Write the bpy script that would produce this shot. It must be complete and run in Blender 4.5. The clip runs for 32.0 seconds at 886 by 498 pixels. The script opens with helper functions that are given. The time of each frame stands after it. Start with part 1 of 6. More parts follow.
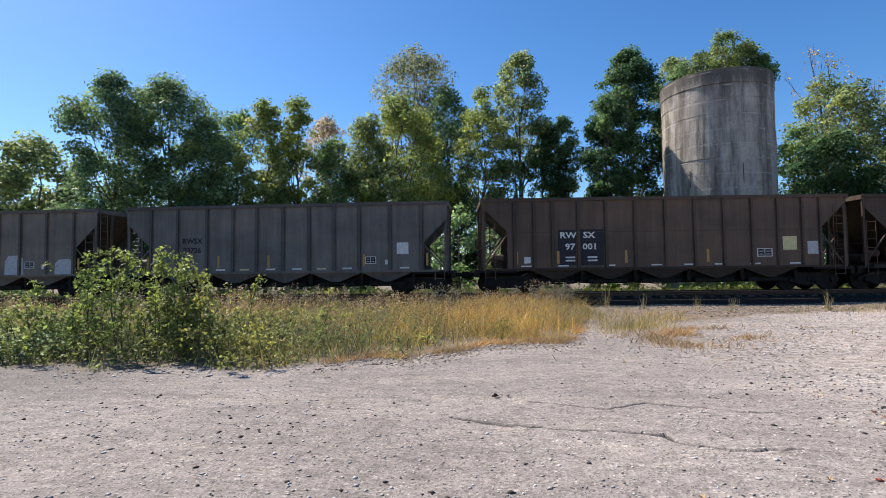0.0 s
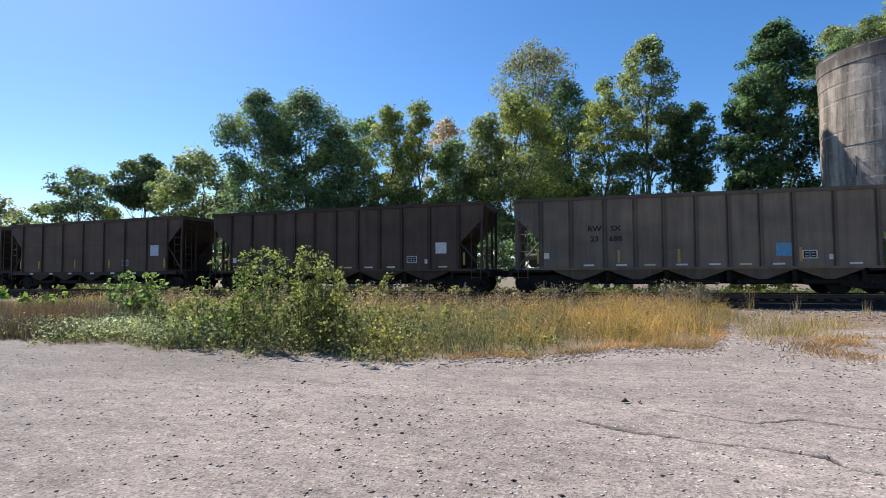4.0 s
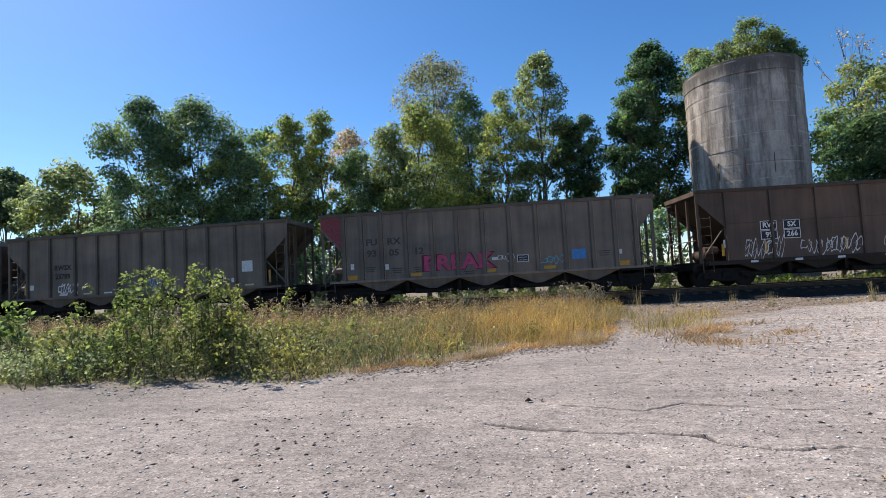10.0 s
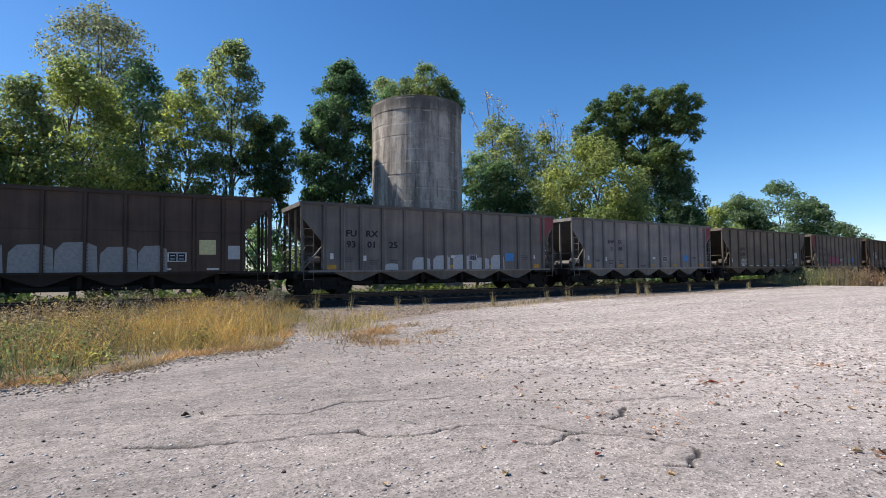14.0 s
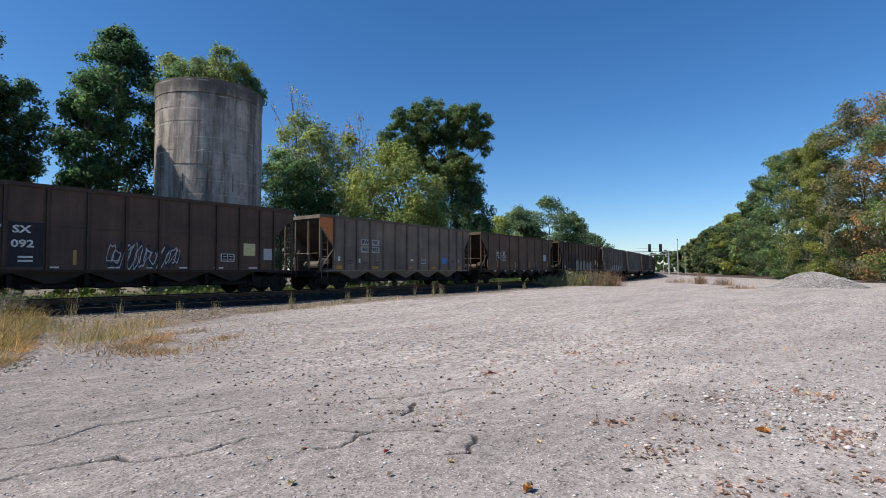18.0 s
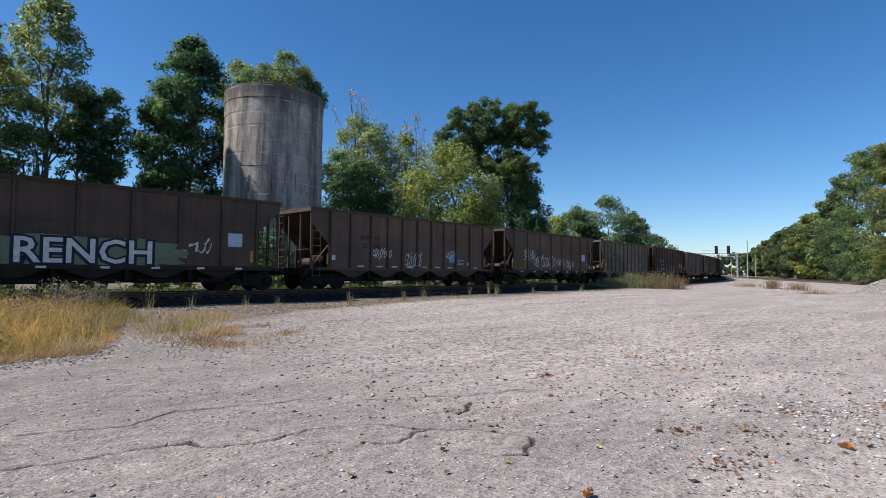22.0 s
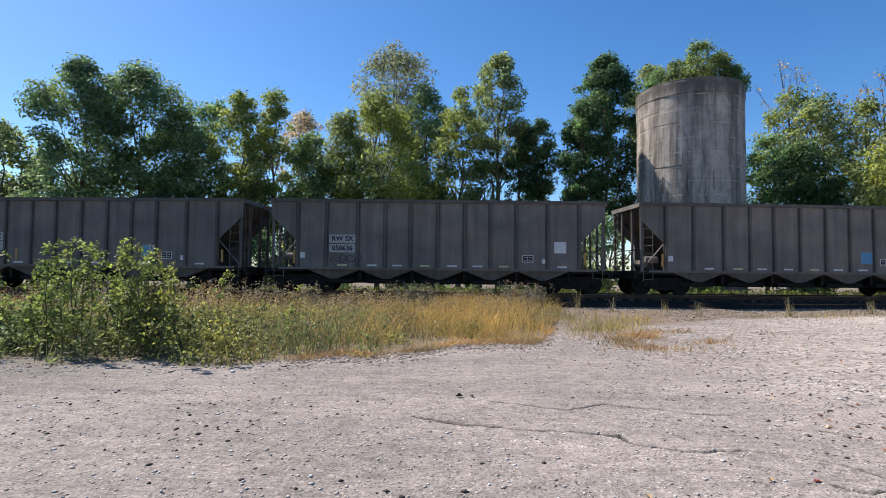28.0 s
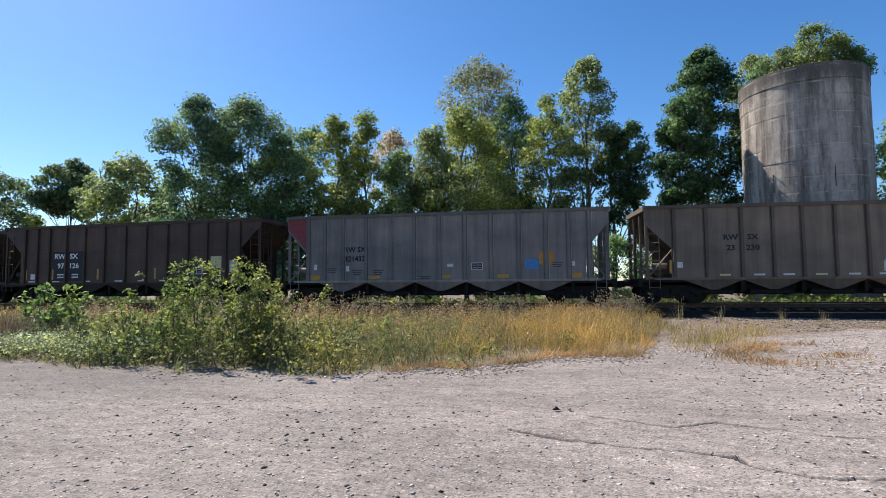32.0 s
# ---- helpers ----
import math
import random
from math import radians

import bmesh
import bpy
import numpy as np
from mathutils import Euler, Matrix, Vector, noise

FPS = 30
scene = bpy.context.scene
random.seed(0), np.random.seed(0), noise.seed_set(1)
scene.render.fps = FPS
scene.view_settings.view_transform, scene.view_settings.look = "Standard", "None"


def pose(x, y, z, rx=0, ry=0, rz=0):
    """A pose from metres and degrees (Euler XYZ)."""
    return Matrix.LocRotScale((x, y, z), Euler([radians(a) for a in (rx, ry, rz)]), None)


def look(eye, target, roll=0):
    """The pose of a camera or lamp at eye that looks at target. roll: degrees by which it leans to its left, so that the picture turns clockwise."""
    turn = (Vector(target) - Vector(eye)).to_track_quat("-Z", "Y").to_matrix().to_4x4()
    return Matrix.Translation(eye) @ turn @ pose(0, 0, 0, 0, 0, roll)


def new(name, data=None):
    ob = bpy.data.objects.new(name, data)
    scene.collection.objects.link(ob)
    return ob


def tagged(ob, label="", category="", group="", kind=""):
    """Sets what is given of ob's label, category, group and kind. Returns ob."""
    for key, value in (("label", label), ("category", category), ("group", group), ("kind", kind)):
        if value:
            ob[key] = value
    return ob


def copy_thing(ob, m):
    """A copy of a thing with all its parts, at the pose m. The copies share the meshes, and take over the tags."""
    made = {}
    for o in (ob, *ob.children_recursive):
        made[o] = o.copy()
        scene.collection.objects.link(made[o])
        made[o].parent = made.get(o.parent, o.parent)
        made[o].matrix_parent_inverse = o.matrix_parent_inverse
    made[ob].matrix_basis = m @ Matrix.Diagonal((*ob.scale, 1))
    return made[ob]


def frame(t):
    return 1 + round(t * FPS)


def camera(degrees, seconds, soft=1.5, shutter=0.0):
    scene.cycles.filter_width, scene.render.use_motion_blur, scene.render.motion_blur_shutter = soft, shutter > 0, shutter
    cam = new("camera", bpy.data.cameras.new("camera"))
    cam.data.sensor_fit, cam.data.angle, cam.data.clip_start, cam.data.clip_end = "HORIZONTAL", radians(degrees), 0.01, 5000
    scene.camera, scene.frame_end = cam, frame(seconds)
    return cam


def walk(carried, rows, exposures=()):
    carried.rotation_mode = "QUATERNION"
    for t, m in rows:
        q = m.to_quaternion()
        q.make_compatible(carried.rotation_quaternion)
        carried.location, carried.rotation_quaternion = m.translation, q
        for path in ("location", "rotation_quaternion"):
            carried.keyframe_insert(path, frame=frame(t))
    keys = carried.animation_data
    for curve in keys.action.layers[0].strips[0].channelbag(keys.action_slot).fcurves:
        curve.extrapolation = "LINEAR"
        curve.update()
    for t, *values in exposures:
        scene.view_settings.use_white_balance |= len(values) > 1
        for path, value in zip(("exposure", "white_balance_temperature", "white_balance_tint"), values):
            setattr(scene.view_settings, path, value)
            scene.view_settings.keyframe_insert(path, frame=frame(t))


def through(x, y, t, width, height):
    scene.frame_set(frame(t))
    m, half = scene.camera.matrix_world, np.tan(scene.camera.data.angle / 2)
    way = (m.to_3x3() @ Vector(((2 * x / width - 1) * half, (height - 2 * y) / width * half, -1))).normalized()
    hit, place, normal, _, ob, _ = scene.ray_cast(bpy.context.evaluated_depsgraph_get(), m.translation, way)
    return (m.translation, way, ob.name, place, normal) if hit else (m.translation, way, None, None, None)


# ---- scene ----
EXPOSURES = ((0, 0.60, 6700, 10.5), (9, 0.58, 6700, 10.5), (13, 0.50, 6550, 10), (17, 0.38, 6400, 9.5), (18, 0.22, 6400, 9.5), (22, 0.22, 6400, 9.5), (26, 0.34, 6500, 10), (29, 0.62, 6700, 10.5), (32, 0.58, 6700, 10.5))
cam = camera(81.0, 32.0, soft=0.4)
# seconds, place, pitch, roll, yaw
PATH = [
    (0.0, -0.082, 0.006, 1.569, 2.61, 0.71, 2.71),
    (0.5, -0.086, 0.005, 1.573, 2.70, 0.43, 2.79),
    (1.0, -0.086, 0.001, 1.571, 2.83, 0.43, 3.02),
    (1.5, -0.093, 0.006, 1.569, 2.86, 0.56, 3.25),
    (2.0, -0.096, 0.010, 1.568, 2.89, 0.56, 3.54),
    (2.5, -0.115, 0.004, 1.565, 2.74, 0.45, 5.59),
    (3.0, -0.132, -0.000, 1.568, 2.50, 0.34, 9.83),
    (3.5, -0.129, -0.006, 1.571, 2.52, 0.55, 12.98),
    (4.0, -0.147, -0.026, 1.580, 2.51, 0.37, 15.71),
    (4.5, -0.151, -0.036, 1.573, 2.71, 0.55, 17.45),
    (6.5, -0.129, -0.015, 1.574, 3.39, 0.65, 18.59),
    (7.0, -0.121, -0.012, 1.572, 3.42, 0.86, 17.62),
    (7.5, -0.113, -0.018, 1.573, 3.44, 1.02, 16.34),
    (8.0, -0.108, -0.019, 1.579, 3.47, 1.38, 15.29),
    (8.5, -0.103, -0.023, 1.583, 3.52, 1.71, 14.39),
    (9.0, -0.093, -0.016, 1.584, 3.60, 2.31, 13.05),
    (9.5, -0.093, -0.013, 1.577, 3.56, 2.73, 10.05),
    (10.0, -0.083, 0.010, 1.576, 3.33, 3.11, 5.69),
    (10.5, -0.064, 0.004, 1.578, 3.08, 3.52, -0.37),
    (11.0, -0.044, 0.015, 1.583, 2.89, 3.11, -5.53),
    (11.5, -0.035, 0.015, 1.586, 2.75, 2.26, -10.04),
    (12.0, -0.028, 0.014, 1.589, 2.68, 1.68, -15.00),
    (12.5, -0.015, 0.017, 1.587, 2.63, 1.07, -18.18),
    (13.0, 0.001, 0.014, 1.585, 2.56, 0.74, -21.48),
    (13.5, 0.020, 0.014, 1.593, 2.47, 0.54, -25.19),
    (14.0, 0.031, 0.013, 1.597, 2.49, 0.62, -28.10),
    (14.5, 0.049, 0.010, 1.592, 2.45, 0.97, -30.79),
    (16.5, 0.091, 0.002, 1.594, 2.57, 0.38, -41.26),
    (17.0, 0.104, 0.004, 1.593, 2.63, 0.26, -44.59),
    (17.5, 0.116, 0.001, 1.590, 2.64, 0.28, -47.50),
    (18.0, 0.121, -0.000, 1.594, 2.48, 0.24, -49.57),
    (18.5, 0.125, 0.002, 1.594, 2.46, 0.06, -49.90),
    (19.0, 0.126, 0.017, 1.579, 2.57, -0.23, -50.19),
    (19.5, 0.125, 0.020, 1.596, 2.34, -0.44, -50.21),
    (20.0, 0.127, 0.025, 1.591, 2.44, -0.50, -50.02),
    (20.5, 0.126, 0.033, 1.588, 2.48, -0.51, -49.69),
    (21.0, 0.117, 0.030, 1.589, 2.48, -0.56, -48.40),
    (21.5, 0.113, 0.029, 1.587, 2.49, -0.57, -46.14),
    (22.0, 0.107, 0.029, 1.586, 2.45, -0.51, -43.54),
    (22.5, 0.099, 0.032, 1.580, 2.43, -0.51, -41.02),
    (23.0, 0.094, 0.041, 1.589, 2.23, -0.26, -38.32),
    (23.5, 0.077, 0.047, 1.577, 2.45, -0.57, -34.49),
    (24.0, 0.077, 0.034, 1.575, 2.56, -0.49, -30.11),
    (24.5, 0.093, 0.024, 1.584, 2.64, -0.30, -27.41),
    (25.0, 0.083, 0.002, 1.588, 2.76, -0.36, -25.98),
    (25.5, 0.031, -0.032, 1.591, 2.63, -0.64, -20.61),
    (26.0, 0.023, -0.056, 1.592, 2.51, -0.63, -15.59),
    (26.5, 0.050, -0.037, 1.596, 2.46, -0.53, -10.79),
    (28.5, 0.028, -0.021, 1.582, 2.54, -0.55, 2.53),
    (29.0, 0.016, -0.033, 1.578, 3.04, -0.50, 4.52),
    (29.5, 0.019, -0.046, 1.574, 3.39, -0.56, 6.71),
    (30.0, 0.017, -0.053, 1.578, 3.66, -0.42, 8.29),
    (30.5, 0.014, -0.046, 1.579, 3.73, -0.27, 8.72),
    (31.0, 0.010, -0.036, 1.582, 3.70, 0.09, 9.49),
    (31.5, 0.004, -0.033, 1.585, 3.69, 0.35, 9.86),
    (32.0, 0.005, -0.031, 1.586, 3.70, 0.46, 9.95),
]
walk(cam, [(t, pose(x, y, z, 90 + pitch, roll, yaw)) for t, x, y, z, pitch, roll, yaw in PATH], EXPOSURES)

# ---- light ----
SUN_BEARING, SUN_HEIGHT = -59.0, 50.0
world = bpy.data.worlds.new("sky")
world.use_nodes = True
scene.world = world
sky = world.node_tree.nodes.new("ShaderNodeTexSky")
sky.sky_type, sky.sun_disc = "NISHITA", False
sky.sun_elevation, sky.sun_rotation = radians(SUN_HEIGHT), radians(SUN_BEARING)
sky.altitude, sky.air_density, sky.dust_density, sky.ozone_density = 1200.0, 1.0, 1.0, 4.0
deep = world.node_tree.nodes.new("ShaderNodeHueSaturation")
deep.inputs["Hue"].default_value, deep.inputs["Saturation"].default_value = 0.502, 1.25
world.node_tree.links.new(sky.outputs[0], deep.inputs["Color"])
world.node_tree.links.new(deep.outputs[0], world.node_tree.nodes["Background"].inputs[0])
world.node_tree.nodes["Background"].inputs[1].default_value = 0.120
sun = new("sun", bpy.data.lights.new("sun", "SUN"))
sun.data.energy, sun.data.angle, sun.data.color = 5.0, radians(0.6), (1.0, 0.94, 0.86)
_b, _e = radians(SUN_BEARING), radians(SUN_HEIGHT)
sun.matrix_world = look((80 * math.sin(_b) * math.cos(_e), 80 * math.cos(_b) * math.cos(_e), 80 * math.sin(_e)), (0, 0, 0))


# ---- materials ----
class Nodes:
    """A small builder for node materials."""

    def __init__(self, name, rough=0.8, metal=0.0):
        self.mat = bpy.data.materials.new(name)
        self.mat.use_nodes = True
        self.tree = self.mat.node_tree
        self.bsdf = self.tree.nodes["Principled BSDF"]
        self.out = self.tree.nodes["Material Output"]
        self.set("Roughness", rough), self.set("Metallic", metal), self.set("Specular IOR Level", 0.3)

    def set(self, key, value):
        if isinstance(value, bpy.types.NodeSocket):
            self.tree.links.new(value, self.bsdf.inputs[key])
        else:
            self.bsdf.inputs[key].default_value = value

    def node(self, kind, **values):
        n = self.tree.nodes.new(kind)
        for key, value in values.items():
            socket = n.inputs[key]
            if isinstance(value, bpy.types.NodeSocket):
                self.tree.links.new(value, socket)
            else:
                socket.default_value = value
        return n

    def coords(self, scale=(1, 1, 1), kind="Object"):
        c = self.tree.nodes.new("ShaderNodeTexCoord")
        return self.node("ShaderNodeMapping", Vector=c.outputs[kind], Scale=scale).outputs[0]

    def noise(self, at, scale, detail=4.0, rough=0.6):
        return self.node("ShaderNodeTexNoise", Vector=at, Scale=scale, Detail=detail, Roughness=rough).outputs["Fac"]

    def cells(self, at, scale, what="Color"):
        return self.node("ShaderNodeTexVoronoi", Vector=at, Scale=scale).outputs[what]

    def ramp(self, value, *stops):
        n = self.node("ShaderNodeValToRGB", Fac=value)
        e = n.color_ramp.elements
        while len(e) < len(stops):
            e.new(0.5)
        for el, (pos, col) in zip(e, stops):
            el.position = pos
            el.color = (*col, 1) if len(col) == 3 else (col[0],) * 3 + (1,)
        return n.outputs[0]

    def mix(self, fac, a, b, mode="MIX"):
        n = self.tree.nodes.new("ShaderNodeMix")
        n.data_type, n.blend_type = "RGBA", mode
        for i, value in ((0, fac), (6, a), (7, b)):
            if isinstance(value, bpy.types.NodeSocket):
                self.tree.links.new(value, n.inputs[i])
            else:
                n.inputs[i].default_value = value if i == 0 else (*value, 1)
        return n.outputs[2]

    def attribute(self, name):
        n = self.tree.nodes.new("ShaderNodeAttribute")
        n.attribute_name = name
        return n.outputs["Fac"]

    def bump(self, height, strength=0.4, distance=0.02):
        self.set("Normal", self.node("ShaderNodeBump", Height=height, Strength=strength, Distance=distance).outputs[0])

    def object_colour(self):
        return self.tree.nodes.new("ShaderNodeObjectInfo").outputs["Color"]

    def object_random(self):
        return self.tree.nodes.new("ShaderNodeObjectInfo").outputs["Random"]

    def island(self):
        return self.tree.nodes.new("ShaderNodeNewGeometry").outputs["Random Per Island"]


def plain(name, colour, rough=0.7, metal=0.0, vary=0.15, scale=3.0):
    n = Nodes(name, rough, metal)
    f = n.noise(n.coords(), scale, 6)
    dark, light = [tuple(c * k for c in colour) for k in (1 - vary, 1 + vary)]
    n.set("Base Color", n.ramp(f, (0.3, dark), (0.7, light)))
    n.bump(n.noise(n.coords(), scale * 20), 0.15, 0.005)
    return n.mat


def leaf_material(name, gloss=0.5, through=(1.15, 1.28, 0.95), share=0.58):
    """Leaves: the object's colour, varied from leaf to leaf and from limb to limb, with light shining through."""
    n = Nodes(name, gloss)
    col = n.object_colour()
    per = n.ramp(n.island(), (0.0, (0.55,)), (0.5, (1.0,)), (1.0, (1.6,)))
    limb = n.ramp(n.noise(n.coords(), 0.42, 3), (0.34, (0.58, 0.70, 0.72)), (0.5, (1.0, 1.0, 1.0)), (0.68, (1.55, 1.38, 0.95)))
    c = n.mix(1.0, n.mix(1.0, col, per, "MULTIPLY"), limb, "MULTIPLY")
    n.set("Base Color", c)
    thin = n.node("ShaderNodeBsdfTranslucent", Color=n.mix(1.0, c, through, "MULTIPLY"))
    both = n.node("ShaderNodeMixShader", Fac=share)
    n.tree.links.new(n.bsdf.outputs[0], both.inputs[1])
    n.tree.links.new(thin.outputs[0], both.inputs[2])
    n.tree.links.new(both.outputs[0], n.out.inputs[0])
    return n.mat


def ground_material():
    n = Nodes("lot_surface", 0.92)
    at = n.coords()
    broad = n.noise(at, 0.16, 6, 0.65)
    tar = n.ramp(broad, (0.3, (0.225, 0.198, 0.180)), (0.7, (0.350, 0.310, 0.285)))
    drift = n.ramp(n.noise(n.coords((0.5, 1.2, 1)), 0.5, 7, 0.72), (0.46, (0,)), (0.68, (0.5,)))
    tar = n.mix(drift, tar, (0.50, 0.435, 0.385))
    damp = n.ramp(n.noise(n.coords((0.45, 1.2, 1)), 0.7, 6, 0.7), (0.50, (0,)), (0.68, (0.6,)))
    tar = n.mix(damp, tar, (0.165, 0.145, 0.133))
    speck = n.ramp(n.cells(at, 58.0), (0.0, (0.30,)), (0.35, (0.88,)), (0.78, (1.08,)), (0.92, (1.55,)), (1.0, (2.6,)))
    tar = n.mix(1.0, tar, speck, "MULTIPLY")
    pebble = n.ramp(n.cells(at, 26.0), (0.0, (0.40,)), (0.3, (0.95,)), (0.85, (1.05,)), (1.0, (1.9,)))
    tar = n.mix(0.6, tar, n.mix(1.0, tar, pebble, "MULTIPLY"))
    grit = n.ramp(n.cells(at, 19.0), (0.0, (0.10, 0.084, 0.075)), (0.35, (0.305, 0.268, 0.242)), (0.75, (0.39, 0.347, 0.316)), (0.92, (0.46, 0.42, 0.386)), (1.0, (0.60, 0.565, 0.53)))
    fine = n.ramp(n.cells(at, 55.0), (0.0, (0.35,)), (0.5, (1.0,)), (1.0, (1.5,)))
    grit = n.mix(0.85, grit, n.mix(1.0, grit, fine, "MULTIPLY"))
    coarse = n.ramp(n.cells(at, 8.5), (0.0, (0.50,)), (0.25, (0.95,)), (0.8, (1.05,)), (1.0, (1.3,)))
    grit = n.mix(0.6, grit, n.mix(1.0, grit, coarse, "MULTIPLY"))
    grit = n.mix(n.ramp(n.noise(at, 0.5, 6, 0.7), (0.46, (0,)), (0.68, (0.5,))), grit, (0.33, 0.275, 0.235))
    lumps = n.ramp(n.noise(n.coords((0.8, 1.6, 1)), 4.5, 7, 0.78), (0.36, (0.42, 0.41, 0.40)), (0.52, (1.0, 1.0, 1.0)), (0.70, (1.3, 1.3, 1.3)))
    grit = n.mix(0.85, grit, n.mix(1.0, grit, lumps, "MULTIPLY"))
    tar = n.mix(0.55, tar, n.mix(1.0, tar, lumps, "MULTIPLY"))
    ruts = n.ramp(n.noise(n.coords((0.22, 1.1, 1)), 0.7, 6, 0.7), (0.38, (0.62, 0.61, 0.61)), (0.56, (1.08, 1.08, 1.08)))
    grit = n.mix(0.55, grit, n.mix(1.0, grit, ruts, "MULTIPLY"))
    gm = n.ramp(n.mix(0.5, n.attribute("gravel"), n.noise(at, 1.3, 7, 0.75)), (0.42, (0,)), (0.60, (1,)))
    c = n.mix(gm, tar, grit)
    c = n.mix(n.attribute("pale"), c, n.mix(1.0, c, (1.42, 1.42, 1.42), "MULTIPLY"))
    c = n.mix(1.0, c, (0.905, 0.890, 0.878), "MULTIPLY")
    c = n.mix(n.attribute("sealed"), c, n.mix(1.0, c, (0.74, 0.75, 0.76), "MULTIPLY"))
    c = n.mix(n.attribute("shoulder"), c, n.mix(1.0, grit, (0.66, 0.57, 0.47), "MULTIPLY"))
    soil = n.ramp(n.noise(at, 2.5, 6), (0.3, (0.10, 0.08, 0.055)), (0.7, (0.23, 0.185, 0.125)))
    c = n.mix(n.attribute("soil"), c, soil)
    c = n.mix(n.attribute("crack"), c, (0.045, 0.040, 0.037))
    n.set("Base Color", c)
    h = n.mix(gm, n.mix(0.5, n.cells(at, 58.0, "Distance"), n.cells(at, 26.0, "Distance")), n.cells(at, 19.0, "Distance"))
    n.bump(h, 0.5, 0.014)
    return n.mat


def paint_material():
    """Weathered freight-car paint: the object's colour, streaked by rain, dusty, with rust bleeding through."""
    n = Nodes("weathered_car_paint", 0.62)
    col = n.object_colour()
    at = n.coords()
    streak = n.ramp(n.noise(n.coords((3.0, 1, 0.2)), 1.2, 6, 0.7), (0.32, (0.74, 0.72, 0.70)), (0.66, (1.1, 1.08, 1.06)))
    c = n.mix(1.0, col, streak, "MULTIPLY")
    c = n.mix(1.0, c, n.ramp(n.noise(at, 0.8, 5), (0.3, (0.8, 0.8, 0.8)), (0.7, (1.12, 1.1, 1.06))), "MULTIPLY")
    stain = n.ramp(n.noise(n.coords((0.22, 1, 0.7)), 0.8, 5, 0.55), (0.36, (0.70, 0.67, 0.64)), (0.52, (1.0, 1.0, 1.0)), (0.66, (1.16, 1.08, 1.0)))
    c = n.mix(0.7, c, n.mix(1.0, c, stain, "MULTIPLY"))
    rust = n.ramp(n.noise(n.coords((2.0, 1, 0.5)), 2.3, 8, 0.75), (0.60, (0,)), (0.74, (0.75,)))
    c = n.mix(rust, c, (0.085, 0.045, 0.028))
    n.set("Base Color", c)
    n.bump(n.noise(at, 2.0, 4), 0.25, 0.03)
    return n.mat


def concrete_material():
    n = Nodes("stained_concrete", 0.92)
    at = n.coords()
    base = n.ramp(n.noise(at, 0.9, 8, 0.7), (0.3, (0.33, 0.285, 0.24)), (0.7, (0.52, 0.46, 0.395)))
    run = n.ramp(n.noise(n.coords((0.9, 0.9, 0.10)), 1.0, 7, 0.72), (0.38, (0.85,)), (0.54, (0,)))
    c = n.mix(run, base, (0.105, 0.09, 0.077))
    blot = n.ramp(n.noise(at, 2.6, 7, 0.75), (0.36, (0.45,)), (0.48, (0,)))
    c = n.mix(blot, c, (0.13, 0.108, 0.09))
    split = n.node("ShaderNodeSeparateXYZ", Vector=at)
    drip = n.ramp(n.mix(0.5, n.ramp(n.node("ShaderNodeMapRange", Value=split.outputs[2], **{"From Min": 10.5, "From Max": 15.2}).outputs[0], (0.0, (0,)), (1.0, (1,))), n.noise(n.coords((1.1, 1.1, 0.22)), 1.1, 6, 0.7)), (0.56, (0,)), (0.70, (0.85,)))
    c = n.mix(drip, c, (0.085, 0.074, 0.064))
    rise = n.tree.nodes.new("ShaderNodeMath")
    rise.operation = "FRACT"
    n.tree.links.new(split.outputs[2], rise.inputs[0])
    seam = n.ramp(rise.outputs[0], (0.0, (1,)), (0.05, (0,)), (0.93, (0,)), (1.0, (1,)))
    broken = n.ramp(n.noise(n.coords((1.0, 1.0, 1.6)), 0.9, 5, 0.7), (0.48, (0,)), (0.62, (0.75,)))
    c = n.mix(n.mix(1.0, seam, broken, "MULTIPLY"), c, (0.58, 0.54, 0.48))
    lime = n.ramp(n.noise(n.coords((1.4, 1.4, 2.2)), 1.3, 6, 0.7), (0.62, (0,)), (0.72, (0.5,)))
    c = n.mix(lime, c, (0.55, 0.50, 0.44))
    n.set("Base Color", c)
    n.bump(n.noise(at, 6.0, 8, 0.7), 0.5, 0.04)
    return n.mat


M_GROUND, M_PAINT, M_CONCRETE = ground_material(), paint_material(), concrete_material()
M_LEAF = leaf_material("leaf")
M_GRASS = leaf_material("grass_blade", 0.7, (1.05, 1.0, 0.85), 0.3)
M_BARK = plain("bark", (0.13, 0.105, 0.08), 0.95, 0, 0.4, 6.0)
M_TWIG = plain("green_twig", (0.085, 0.075, 0.045), 0.9, 0, 0.3, 8.0)
M_STEEL = plain("grimy_running_gear", (0.012, 0.010, 0.009), 0.8, 0.0, 0.4, 4.0)
M_RAIL = plain("rusty_rail", (0.10, 0.055, 0.035), 0.7, 0.3, 0.3, 8.0)
M_RAILTOP = plain("polished_rail_head", (0.40, 0.38, 0.36), 0.45, 1.0, 0.1, 8.0)
M_TIE = plain("creosoted_tie", (0.075, 0.06, 0.048), 0.95, 0, 0.5, 5.0)
M_WHITE = plain("white_stencil_paint", (0.62, 0.61, 0.58), 0.7, 0, 0.2, 6.0)
M_BLACK = plain("black_stencil_paint", (0.016, 0.017, 0.022), 0.7, 0, 0.3, 4.0)
M_FADED = plain("faded_stencil_paint", (0.060, 0.054, 0.050), 0.75, 0, 0.3, 5.0)
M_TINT = Nodes("sticker", 0.6)
